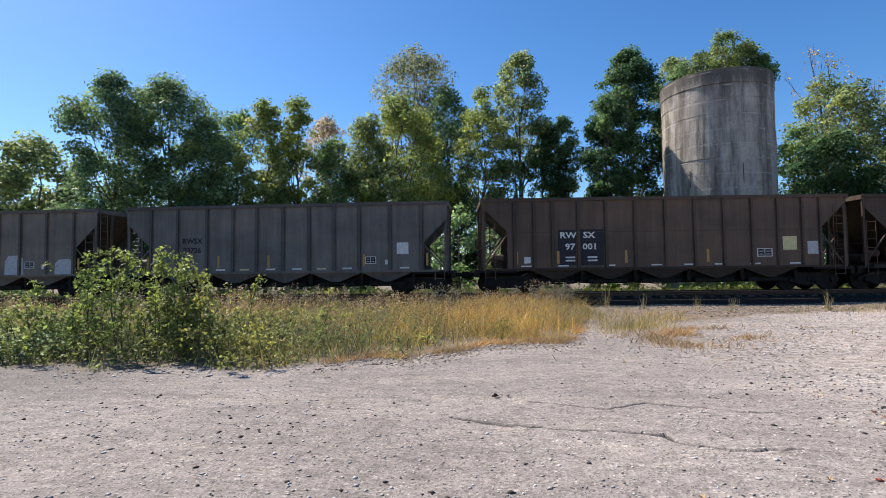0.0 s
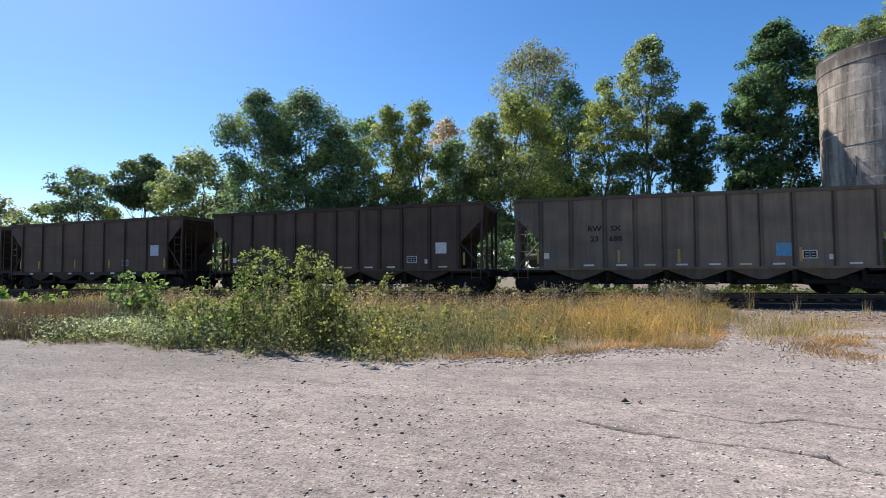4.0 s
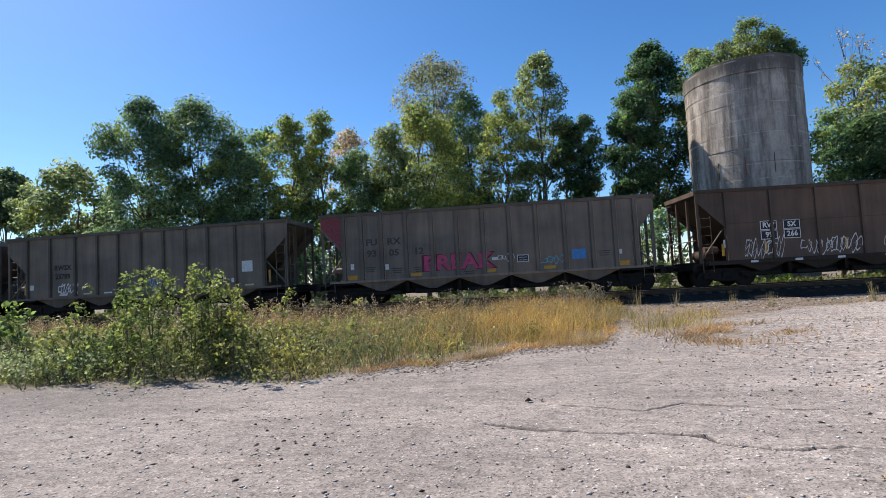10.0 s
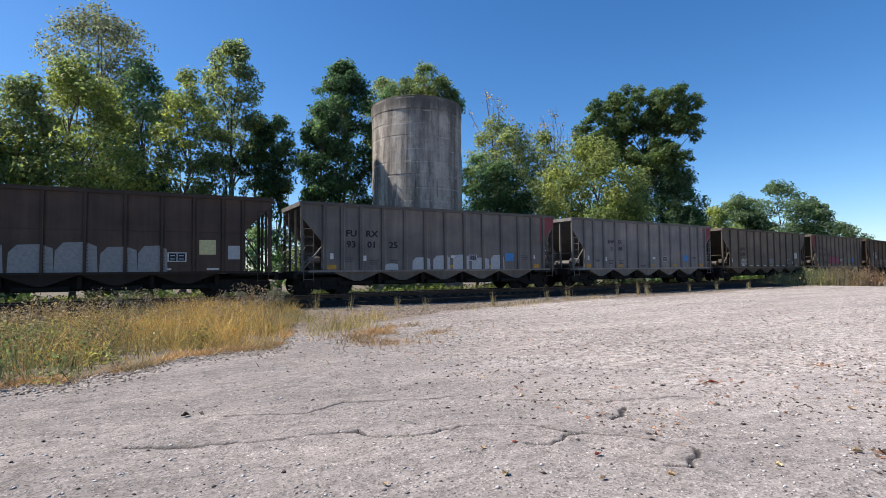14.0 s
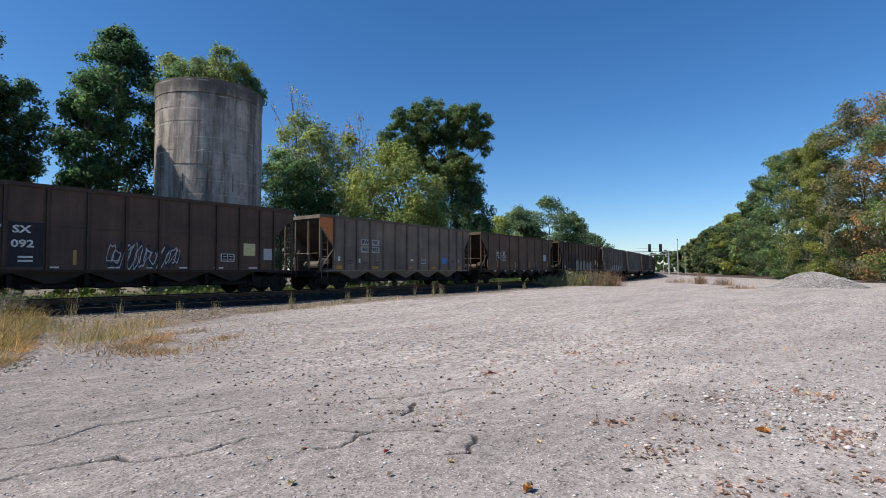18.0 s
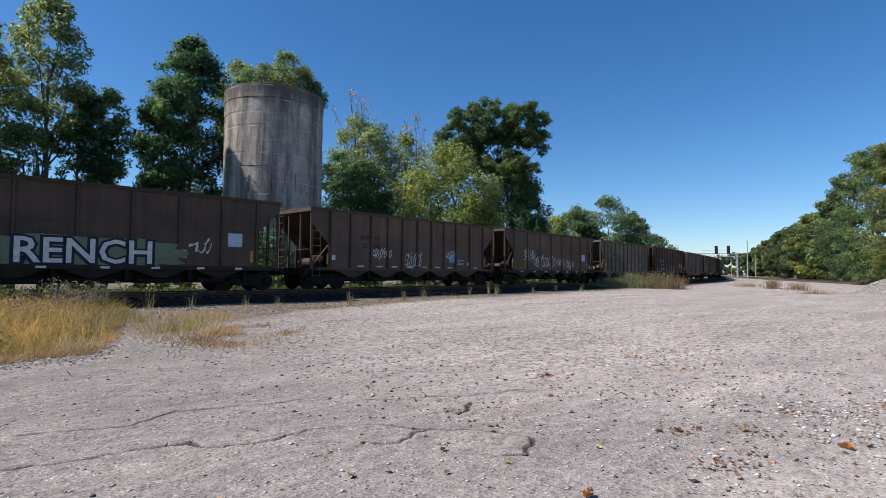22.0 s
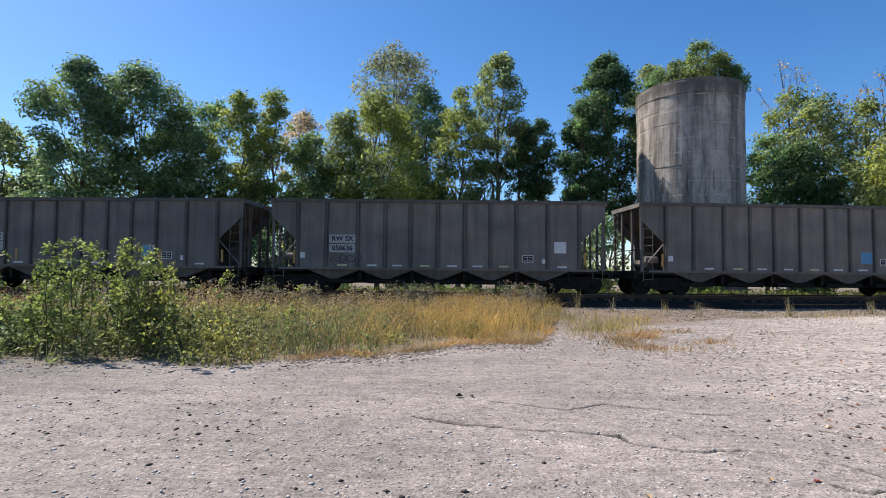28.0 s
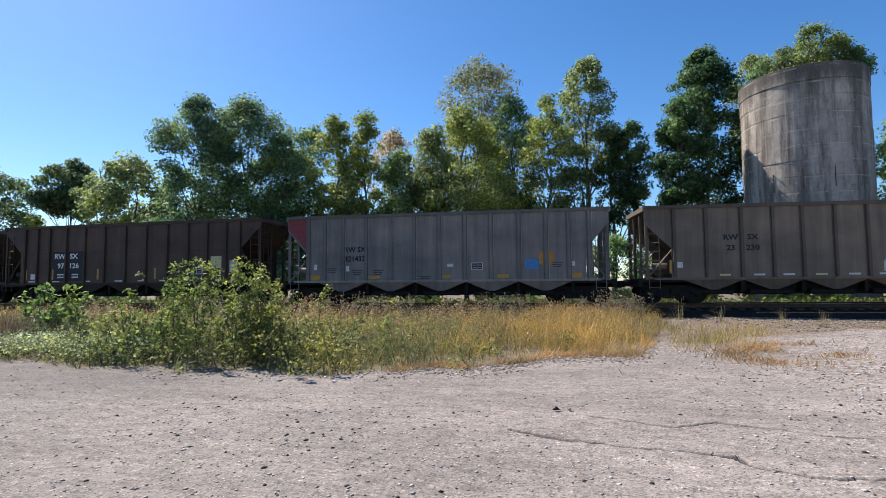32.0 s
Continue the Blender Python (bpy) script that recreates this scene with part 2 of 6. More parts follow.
M_TINT.set("Base Color", M_TINT.mix(1.0, M_TINT.object_colour(), M_TINT.ramp(M_TINT.noise(M_TINT.coords(), 9.0, 5), (0.3, (0.75,)), (0.65, (1.1,))), "MULTIPLY"))
M_TINT = M_TINT.mat


def stone_material(name="crushed_stone", tone=(1.0, 1.0, 1.0)):
    n = Nodes(name, 0.9)
    n.set("Base Color", n.mix(1.0, n.ramp(n.island(), (0.0, (0.10, 0.08, 0.068)), (0.25, (0.32, 0.285, 0.26)), (0.7, (0.50, 0.455, 0.42)), (1.0, (0.66, 0.63, 0.59))), tone, "MULTIPLY"))
    n.bump(n.noise(n.coords(), 30.0), 0.3, 0.01)
    return n.mat


M_STONE = stone_material()
M_RUBBLE = stone_material("brown_rubble", (0.74, 0.66, 0.57))
M_DARK_STONE = plain("dark_stone", (0.055, 0.046, 0.042), 0.9, 0, 0.5, 9.0)
M_PALE_STONE = plain("pale_stone", (0.66, 0.63, 0.59), 0.85, 0, 0.2, 9.0)
# Oil-dark stone, pushed near black so the train's shadow sits in its colour.
M_BED = Nodes("oily_shadowed_ballast", 0.95)
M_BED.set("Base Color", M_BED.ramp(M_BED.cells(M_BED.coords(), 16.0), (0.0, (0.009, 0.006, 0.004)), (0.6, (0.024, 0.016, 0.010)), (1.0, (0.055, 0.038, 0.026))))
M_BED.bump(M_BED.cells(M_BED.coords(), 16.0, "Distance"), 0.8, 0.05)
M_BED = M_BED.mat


# ---- mesh helpers ----
def mesh_of(name, bm):
    if isinstance(bm, bpy.types.Mesh):
        return bm
    me = bpy.data.meshes.new(name)
    bmesh.ops.recalc_face_normals(bm, faces=bm.faces)
    bm.to_mesh(me)
    bm.free()
    return me


def part(name, bm, material, parent=None, label="", colour=None, at=None):
    """Links one mesh object, as a thing or under its parent."""
    me = mesh_of(name, bm)
    if material is not None and not me.materials:
        me.materials.append(material)
    ob = new(name, me)
    if parent is not None:
        ob.parent = parent
    if at is not None:
        ob.matrix_basis = at
    if colour is not None:
        ob.color = (*colour, 1)
    if label:
        ob["label"] = label
    return ob


def box(x0, x1, y0, y1, z0, z1, bm=None, bevel=0.0):
    own = bmesh.new()
    bmesh.ops.create_cube(own, size=1, matrix=Matrix.LocRotScale(((x0 + x1) / 2, (y0 + y1) / 2, (z0 + z1) / 2), None, (abs(x1 - x0), abs(y1 - y0), abs(z1 - z0))))
    if bevel:
        bmesh.ops.bevel(own, geom=own.edges[:], offset=bevel, segments=1, affect="EDGES")
    return join(bm, own)


def join(bm, own):
    if bm is None:
        return own
    me = bpy.data.meshes.new("tmp")
    own.to_mesh(me)
    own.free()
    bm.from_mesh(me)
    bpy.data.meshes.remove(me)
    return bm


def rod(a, b, r, bm=None, n=8, r2=None):
    own = bmesh.new()
    a, b = Vector(a), Vector(b)
    turn = (b - a).to_track_quat("Z", "Y").to_matrix().to_4x4()
    bmesh.ops.create_cone(own, cap_ends=True, segments=n, radius1=r, radius2=r if r2 is None else r2, depth=(b - a).length, matrix=Matrix.Translation((a + b) / 2) @ turn)
    return join(bm, own)


def prism(outline, y0, y1, bm=None):
    """An outline in x and z, pushed from y0 to y1."""
    own = bmesh.new()
    a = [own.verts.new((x, y0, z)) for x, z in outline]
    b = [own.verts.new((x, y1, z)) for x, z in outline]
    own.faces.new(a), own.faces.new(b[::-1])
    for i in range(len(a)):
        j = (i + 1) % len(a)
        own.faces.new((a[i], a[j], b[j], b[i]))
    return join(bm, own)


def quads(name, corners):
    """A mesh of loose four-cornered leaves from an array (n, 4, 3)."""
    n = len(corners)
    me = bpy.data.meshes.new(name)
    me.vertices.add(4 * n), me.loops.add(4 * n), me.polygons.add(n)
    me.vertices.foreach_set("co", np.ascontiguousarray(corners, dtype=np.float32).ravel())
    me.loops.foreach_set("vertex_index", np.arange(4 * n, dtype=np.int32))
    me.polygons.foreach_set("loop_start", np.arange(0, 4 * n, 4, dtype=np.int32))
    me.polygons.foreach_set("loop_total", np.full(n, 4, dtype=np.int32))
    me.update(calc_edges=True)
    return me


def solids(name, verts, faces):
    me = bpy.data.meshes.new(name)
    me.from_pydata(verts, [], faces)
    me.update()
    return me


# ---- the line of the track ----
KNOTS = (-120, -80, -45, -15, 15, 45, 75, 100, 120, 150)
HEADINGS = (-0.4009, -0.2643, -0.1447, -0.0422, 0.0511, 0.1152, 0.1748, 0.2252, 0.2650, 0.3247)
_S = np.linspace(-760, 760, 3041)
_H = np.convolve(np.pad(np.interp(_S, KNOTS, HEADINGS), 10, mode="edge"), np.ones(21) / 21, "valid")
_X = np.concatenate([[0], np.cumsum((np.cos(_H)[1:] + np.cos(_H)[:-1]) / 2 * 0.5)])
_Y = np.concatenate([[0], np.cumsum((np.sin(_H)[1:] + np.sin(_H)[:-1]) / 2 * 0.5)])
_X, _Y = _X - _X[1520], _Y - _Y[1520] + 22.51
RAIL_Z, HALF = 0.605, 1.6


def track(s, off=0.0, z=0.0):
    """A point at s metres along the track, off metres to the far side of its centre line."""
    h = np.interp(s, _S, _H)
    d = HALF + off
    return Vector((np.interp(s, _S, _X) - d * math.sin(h), np.interp(s, _S, _Y) + d * math.cos(h), z))


def beside(x, y):
    """How far ground points lie on the near side of the centre line."""
    h = np.interp(x, _X, _H)
    return (np.interp(x, _X, _Y) - y) * np.cos(h) + HALF


def step(a, b, v):
    u = np.clip((v - a) / (b - a), 0, 1)
    return u * u * (3 - 2 * u)


def polar(bearing, dist, z=0.0):
    return (dist * math.sin(radians(bearing)), dist * math.cos(radians(bearing)), z)


# ---- ground ----
CRACKS = (
    ((-0.27, 5.68), (0.3, 5.42), (0.85, 5.19), (1.44, 5.18), (1.76, 5.08), (1.83, 4.86), (2.24, 4.69), (2.56, 4.68), (2.94, 4.59), (3.34, 4.36), (3.6, 3.92)),
    ((3.9, 5.3), (4.57, 4.95), (4.9, 4.58), (5.63, 4.44), (5.97, 4.21)),
    ((0.6, 6.3), (1.21, 6.14), (1.51, 6.03), (1.97, 6.3), (2.86, 5.85), (3.3, 5.9)),
    ((3.6, 3.92), (4.0, 3.55), (4.3, 3.0)),
    ((2.99, 3.9), (3.16, 3.81), (3.45, 3.93), (3.61, 3.91)),
    ((4.3, 4.18), (4.47, 4.22), (4.76, 4.38)),
    ((4.72, 4.64), (4.93, 4.6), (5.28, 4.58)),
    ((3.62, 2.92), (3.75, 2.79), (4.14, 3.04), (4.25, 3.17)),
)


def fbm(x, y, scale, seed=0):
    """Smooth value noise over arrays."""
    out, amp = 0.0, 1.0
    for k in range(3):
        u, v = x * scale * 2 ** k + seed * 17.3, y * scale * 2 ** k - seed * 9.1
        out = out + amp * (np.sin(u * 1.7 + 1.3 * np.sin(v * 1.1 + k)) + np.sin(v * 1.9 + 1.7 * np.sin(u * 0.9 - k))) / 2
        amp *= 0.5
    return out / 1.75


def weed_edge(x):
    """Where the weeds begin, on the side of the lot."""
    return np.interp(x, (-40, -15, -10, -6, -4, -2.8, -1.4, 0.2, 1.4, 2.4, 3.3, 4.6, 60), (13, 9.0, 9.1, 8.7, 8.5, 9.0, 9.8, 11.0, 11.4, 12.3, 15.5, 20.5, 60)) + 0.25 * np.sin(x * 2.3) + 0.12 * np.sin(x * 5.9)


def crack_depth(x, y):
    d = np.full(np.shape(x), 9.0)
    for line in CRACKS:
        for (ax, ay), (bx, by) in zip(line, line[1:]):
            px, py = x + 0.02 * np.sin(y * 13 + x * 7), y + 0.022 * np.sin(x * 6.3) + 0.012 * np.sin(x * 27)
            t = np.clip(((px - ax) * (bx - ax) + (py - ay) * (by - ay)) / ((bx - ax) ** 2 + (by - ay) ** 2), 0, 1)
            d = np.minimum(d, np.hypot(px - ax - t * (bx - ax), py - ay - t * (by - ay)))
    return d


def ground_z(x, y):
    """The height of the ground: a nearly flat lot that rises a little to the foot of the ballast."""
    d = beside(x, y)
    z = 0.16 * step(9.0, 3.2, np.abs(d)) + 0.05 * fbm(x, y, 0.25) * step(3, 12, np.hypot(x, y))
    return z + 0.012 * fbm(x, y, 1.4, 2) * step(60, 20, np.hypot(x, y))


def grid_line(*spans):
    """Coordinates at a close spacing within, growing outward: (from, to, spacing) side by side."""
    core = np.concatenate([np.arange(a, b - w / 2, w) for a, b, w in spans] + [[spans[-1][1]]])
    grow = lambda w: (lambda out: out[out < 2600])(np.cumsum(w * 1.16 ** np.arange(1, 90)))
    return np.concatenate([spans[0][0] - grow(spans[0][2])[::-1], core, spans[-1][1] + grow(spans[-1][2])])


def build_ground():
    xs, ys = grid_line((-15, -0.6, 0.2), (-0.6, 6.2, 0.02), (6.2, 17, 0.2)), grid_line((2.4, 6.6, 0.02), (6.6, 16, 0.2))
    x, y = np.meshgrid(xs, ys)
    c = np.maximum(0, crack_depth(x, y) + 0.010 * fbm(x, y, 11.0, 7) + 0.006 * fbm(x, y, 31.0, 9)) / np.clip(0.80 + 0.60 * fbm(x, y, 2.1, 3), 0.3, 1.25)
    z = ground_z(x, y) - 0.03 * step(0.036, 0.006, c) + 0.018 * step(0.4, 0.04, c) * step(-0.5, 0.5, np.sin(x * 3 + y))
    ny, nx = x.shape
    idx = np.arange(nx * ny).reshape(ny, nx)
    f = np.stack([idx[:-1, :-1], idx[:-1, 1:], idx[1:, 1:], idx[1:, :-1]], -1).reshape(-1, 4)
    me = bpy.data.meshes.new("ground")
    me.vertices.add(nx * ny), me.loops.add(f.size), me.polygons.add(len(f))
    me.vertices.foreach_set("co", np.stack([x, y, z], -1).astype(np.float32).ravel())
    me.loops.foreach_set("vertex_index", f.astype(np.int32).ravel())
    me.polygons.foreach_set("loop_start", np.arange(0, f.size, 4, dtype=np.int32))
    me.polygons.foreach_set("loop_total", np.full(len(f), 4, dtype=np.int32))
    me.polygons.foreach_set("use_smooth", np.ones(len(f), dtype=bool))
    edge = weed_edge(x) - y
    gravel = np.clip(0.8 * step(2.0, 0.2, edge) * step(-4.0, -1.0, x) + step(2.0, 9.0, x + 0.4 * (y - 6)) * step(4, 9, y + 0.3 * x) + step(26, 40, np.hypot(x, y)) - step(1.5, -1.5, y), 0, 1)
    soil = np.clip(step(0.3, -0.4, edge) * step(3, 5, np.abs(beside(x, y))) * step(22, 5, x) + step(-2, -4, beside(x, y)) + 0.55 * step(-0.2, 0.5, fbm(x, y, 0.8, 6)) * np.exp(-(((x - 4.6) / 1.9) ** 2 + ((y - 13.3 - 0.3 * (x - 4.6)) / 2.2) ** 2)) + 0.42 * step(6.2, 4.2, beside(x, y)) * step(2.5, 3.5, beside(x, y)) * step(-0.8, 0.4, fbm(x, y, 0.9, 8)) + step(170, 260, np.hypot(x, y)), 0, 1)
    pale = step(-3.5, 5.0, x - 0.6 * y) * (0.75 + 0.25 * step(-0.9, 0.3, fbm(x, y * 2.2, 0.18, 5)))
    strip = np.interp(x, (4, 6.4, 9.5, 14, 23.5, 40), (10.0, 8.2, 6.6, 5.7, 5.2, 4.6)) + 0.35 * fbm(x, y, 0.9, 12)
    shoulder = step(0.25, -0.25, beside(x, y) - strip) * step(2.2, 4.2, x) * step(150, 90, x) * step(-1, 1, beside(x, y))
    for name, values in (("pale", pale), ("shoulder", shoulder), ("sealed", step(-2.0, -6.0, x + 0.15 * y + 0.5 * fbm(x, y, 0.5, 15))), ("gravel", gravel), ("soil", soil), ("crack", step(0.038, 0.016, c))):
        me.attributes.new(name, "FLOAT", "POINT").data.foreach_set("value", values.astype(np.float32).ravel())
    me.update(calc_edges=True)
    return tagged(part("ground", me, M_GROUND), "worn pale asphalt and gravel lot with cracks and loose stones", "ground", kind="structure")


build_ground()


def swept(name, profile, s0, s1, stride, material, z=0.0):
    """A profile of (offset, height) pairs swept along the track."""
    ss = np.arange(s0, s1 + 0.01, stride)
    verts, faces, n = [], [], len(profile)
    for s in ss:
        verts += [track(s, o, z + h) for o, h in profile]
    for i in range(len(ss) - 1):
        for j in range(n):
            k = (j + 1) % n
            faces.append((i * n + j, i * n + k, (i + 1) * n + k, (i + 1) * n + j))
    faces += [tuple(range(n)), tuple(range((len(ss) - 1) * n, len(ss) * n))[::-1]]
    return part(name, solids(name, verts, faces), material)


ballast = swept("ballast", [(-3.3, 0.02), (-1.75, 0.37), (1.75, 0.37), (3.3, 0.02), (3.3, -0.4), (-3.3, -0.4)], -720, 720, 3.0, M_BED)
tagged(ballast, "dark oily crushed stone ballast, coloured blacker for the train's shadow", "ballast", kind="structure")
HEAD = [(-0.035, 0.0), (0.035, 0.0), (0.037, -0.035), (0.010, -0.05), (0.010, -0.145), (0.07, -0.16), (0.07, -0.172), (-0.07, -0.172), (-0.07, -0.16), (-0.010, -0.145), (-0.010, -0.05), (-0.037, -0.035)]
for side in (-0.7525, 0.7525):
    r = swept("rail", [(side + o, h) for o, h in HEAD], -720, 720, 2.0, M_RAIL, RAIL_Z)
    tagged(r, "rusty steel rail with a worn shiny head", "rail", "rails of the track")
    top = swept("rail_head", [(side - 0.028, 0.0), (side + 0.028, 0.0), (side + 0.028, 0.004), (side - 0.028, 0.004)], -720, 720, 2.0, M_RAILTOP, RAIL_Z)
    top.parent = r


# ---- silo ----
SILO = polar(25.38, 43.0)


def build_silo():
    silo = tagged(new("silo"), "tall round concrete silo, dark streaks and pale stains", "silo")
    silo.location = SILO
    r, lifts, seg = 3.71, 15, 56
    height = 15.15
    for k in range(lifts):
        z0, z1 = k * height / lifts, (k + 1) * height / lifts
        rr = r + (0.045 if k == lifts - 1 else 0.012 * math.sin(k * 5.1))
        verts, faces = [], []
        for j in range(seg):
            a = 2 * math.pi * j / seg
            wob = rr + 0.012 * math.sin(3 * a + k * 2.3)
            for q, z in ((wob - 0.012, z0), (wob, z0 + 0.02), (wob, z1 - 0.015), (wob - 0.012, z1), (r - 0.3, z1), (r - 0.3, z0)):
                verts.append((q * math.cos(a), q * math.sin(a), z))
        for j in range(seg):
            i, n = j * 6, ((j + 1) % seg) * 6
            for q in range(6):
                faces.append((i + q, i + (q + 1) % 6, n + (q + 1) % 6, n + q))
        part("concrete_ring", solids("concrete_ring", verts, faces), M_CONCRETE, silo)
    bm = bmesh.new()
    bmesh.ops.create_cone(bm, cap_ends=True, segments=40, radius1=r - 0.32, radius2=r - 0.32, depth=0.3, matrix=Matrix.Translation((0, 0, 14.55)))
    part("roof_slab", bm, M_CONCRETE, silo)
    toward = math.atan2(-SILO[1], -SILO[0])
    for off, z0, z1 in ((-24, 7.3, 8.6), (2, 7.3, 8.5), (27, 7.2, 8.4)):
        a = toward - radians(off)
        p = Vector((math.cos(a), math.sin(a), 0)) * (r + 0.03)
        part("iron_bar", rod(p + Vector((0, 0, z0)), p + Vector((0, 0, z1)), 0.022), M_RAIL, silo)
    return silo


build_silo()


# ---- trees ----
def normed(v):
    return v / np.linalg.norm(v, axis=1)[:, None]


def leaf_quads(gen, at, n, size):
    """Small folded leaves at the given places, facing about n."""
    u = normed(np.cross(n, gen.normal(size=n.shape)))
    v = np.cross(n, u)
    s = (size * gen.uniform(0.55, 1.4, len(at)))[:, None]
    return np.stack([at - u * s * 0.6, at - v * s * 0.36 + n * s * 0.08, at + u * s * 0.6 - n * s * 0.14, at + v * s * 0.36 + n * s * 0.08], 1)


def crown_leaves(gen, lobes, count, size, flat=0.45):
    """Leaves gathered in clumps (x, y, z, r)."""
    lobes = np.array(lobes)
    weight = lobes[:, 3] ** 2
    pick = gen.choice(len(lobes), count, p=weight / weight.sum())
    d = normed(gen.normal(size=(count, 3)))
    at = lobes[pick, :3] + d * (lobes[pick, 3] * gen.uniform(0.05, 1.0, count) ** 0.36)[:, None] * np.array((1.1, 1.1, 0.75))
    at += gen.normal(size=(count, 3)) * 0.10
    n = normed(d * 0.85 + gen.normal(size=(count, 3)) * 0.5 + np.array((-0.15, 0.05, flat)))
    return leaf_quads(gen, at, n, size)


PROFILE = {
    "round": lambda f: math.sqrt(max(0.04, 1 - abs(2 * f - 1) ** 2.3)),
    "egg": lambda f: math.sqrt(max(0.03, 1 - abs(1.7 * f - 0.7) ** 2.4)),
    "tall": lambda f: 0.45 + 0.55 * math.sin(math.pi * min(1.0, 0.1 + f * 0.95)),
    "cone": lambda f: max(0.10, 1.02 - f) * (0.9 + 0.2 * math.sin(f * 25)),
    "cap": lambda f: math.sqrt(max(0.05, 1 - f ** 2.6)) * (0.55 + 0.45 * min(1, 3 * f)),
}


def canopy(gen, top, low, width, shape, clumps, depth, fine):
    """Clumps of leaves that fill a crown unevenly."""
    out, p = [], gen.uniform(0, 6.28, 4)
    for k in range(clumps):
        f = gen.uniform(0.0, 1.0)
        a = gen.uniform(0, 6.28)
        e = PROFILE[shape](f) * (1 + 0.14 * math.sin(2 * a + p[0] + 4 * f) + 0.12 * math.sin(3 * a + p[1] - 7 * f))
        r = np.clip(width * gen.uniform(0.07, 0.145), 0.38, 1.35) * fine
        q = max(0.05, width / 2 * e - r * 0.5) * math.sqrt(gen.uniform(0.1, 1.0))
        out.append((q * math.cos(a), depth * q * math.sin(a), low + (top - r - low) * f, r))
    out[0] = (gen.normal() * width * 0.06, 0, top - out[0][3] * 0.7, out[0][3])
    return out


def lobed(gen, lobes):
    """Clumps on the upper shells of broad lobes (x, y, z, half width, half height)."""
    out = []
    for x, y, z, w, h in lobes:
        for k in range(int(20 * w)):
            d = normed(gen.normal(size=(1, 3)))[0]
            d[2] = abs(d[2]) if gen.uniform() < 0.6 else d[2]
            q = gen.uniform(0.5, 1.0)
            out.append((x + w * q * d[0], y + w * 0.9 * q * d[1], z + h * q * d[2], gen.uniform(0.28, 0.66)))
    return [out[i] for i in gen.permutation(len(out))]


def limbs(gen, height, r, lobes, lean=0.0, twigs=1, reach=16):
    """A tapered trunk that forks into limbs reaching into some of the clumps."""
    bm = bmesh.new()
    pts = [Vector((0, 0, -0.3))]
    top = height * 0.82
    for k in range(1, 7):
        f = k / 6
        pts.append(Vector((lean * f * f + gen.normal() * 0.012 * height, gen.normal() * 0.012 * height, top * f)))
    for k in range(6):
        rod(pts[k], pts[k + 1], r * (1 - 0.15 * k), bm, 7, r * (1 - 0.15 * (k + 1)))
    for x, y, z, rr in lobes[:reach]:
        end = Vector((x, y, z))
        k = min(5, max(1, int(6 * (z - 1.2 * rr - 0.15 * height) / top)))
        base = pts[k]
        mid = base.lerp(end, 0.5) + Vector((gen.normal() * 0.2, gen.normal() * 0.2, -0.06 * (end - base).length))
        w = max(r * (0.42 - 0.05 * k), 0.03)
        rod(base, mid, w, bm, 5, w * 0.6), rod(mid, end, w * 0.6, bm, 4, 0.012)
        for q in range(twigs):
            rod(mid.lerp(end, gen.uniform(0.2, 1)), end + Vector(np.clip(gen.normal(size=3), -0.9, 0.9)) * rr * 0.8 + Vector((0, 0, 0.5 * rr)), 0.014, bm, 3, 0.005)
    return bm


def tree(label, bearing, dist, top, low, width, colour, seed, count=9000, size=0.28, clumps=70, shape="egg", name="tree", group="trees behind the track", base=0.0, depth=0.85, trunk=None, lean=None, twigs=1, fine=1.0, place=None, lobes=None):
    """A tree of its own: top and low bound the crown, width is across it."""
    gen = np.random.default_rng(seed)
    ob = tagged(new(name), label, "shrub" if name == "shrub" else "tree", group)
    ob.location = place or polar(bearing, dist, base)
    ob.rotation_euler[2] = -radians(bearing)
    balls = lobed(gen, lobes) if lobes else canopy(gen, top, low, width, shape, clumps, depth, fine)
    part("trunk", limbs(gen, top, trunk or 0.011 * top + 0.04, balls, gen.normal() * 0.25 if lean is None else lean, twigs), M_BARK, ob)
    part("crown", quads("crown", crown_leaves(gen, balls, count, size)), M_LEAF, ob, colour=colour)
    return ob


GREEN, DEEP, OLIVE, LIME, GOLD = (0.180, 0.255, 0.125), (0.150, 0.215, 0.122), (0.225, 0.260, 0.135), (0.240, 0.270, 0.100), (0.38, 0.33, 0.13)
DARK_GREEN, MOSS = (0.080, 0.138, 0.070), (0.225, 0.255, 0.110)
GREY, ORANGE, PINE, PINK = (0.215, 0.215, 0.150), (0.40, 0.26, 0.15), (0.120, 0.165, 0.095), (0.42, 0.31, 0.25)
NAMED = {
    GREEN: "mid-green broadleaf tree behind the railway", DEEP: "dense dark green broadleaf tree behind the railway", OLIVE: "olive green broadleaf tree behind the railway",
    LIME: "yellow-green tree turning for autumn behind the railway", GOLD: "thin-leaved tree turning golden behind the railway", GREY: "tall grey-green tree with airy crown",
    DARK_GREEN: "dense dark green broadleaf tree behind the railway", MOSS: "leafy moss-green tree behind the railway",
    ORANGE: "autumn tree with sparse orange leaves", PINE: "dark green pine with tufted branches", PINK: "tree top with faded pinkish autumn leaves",
}
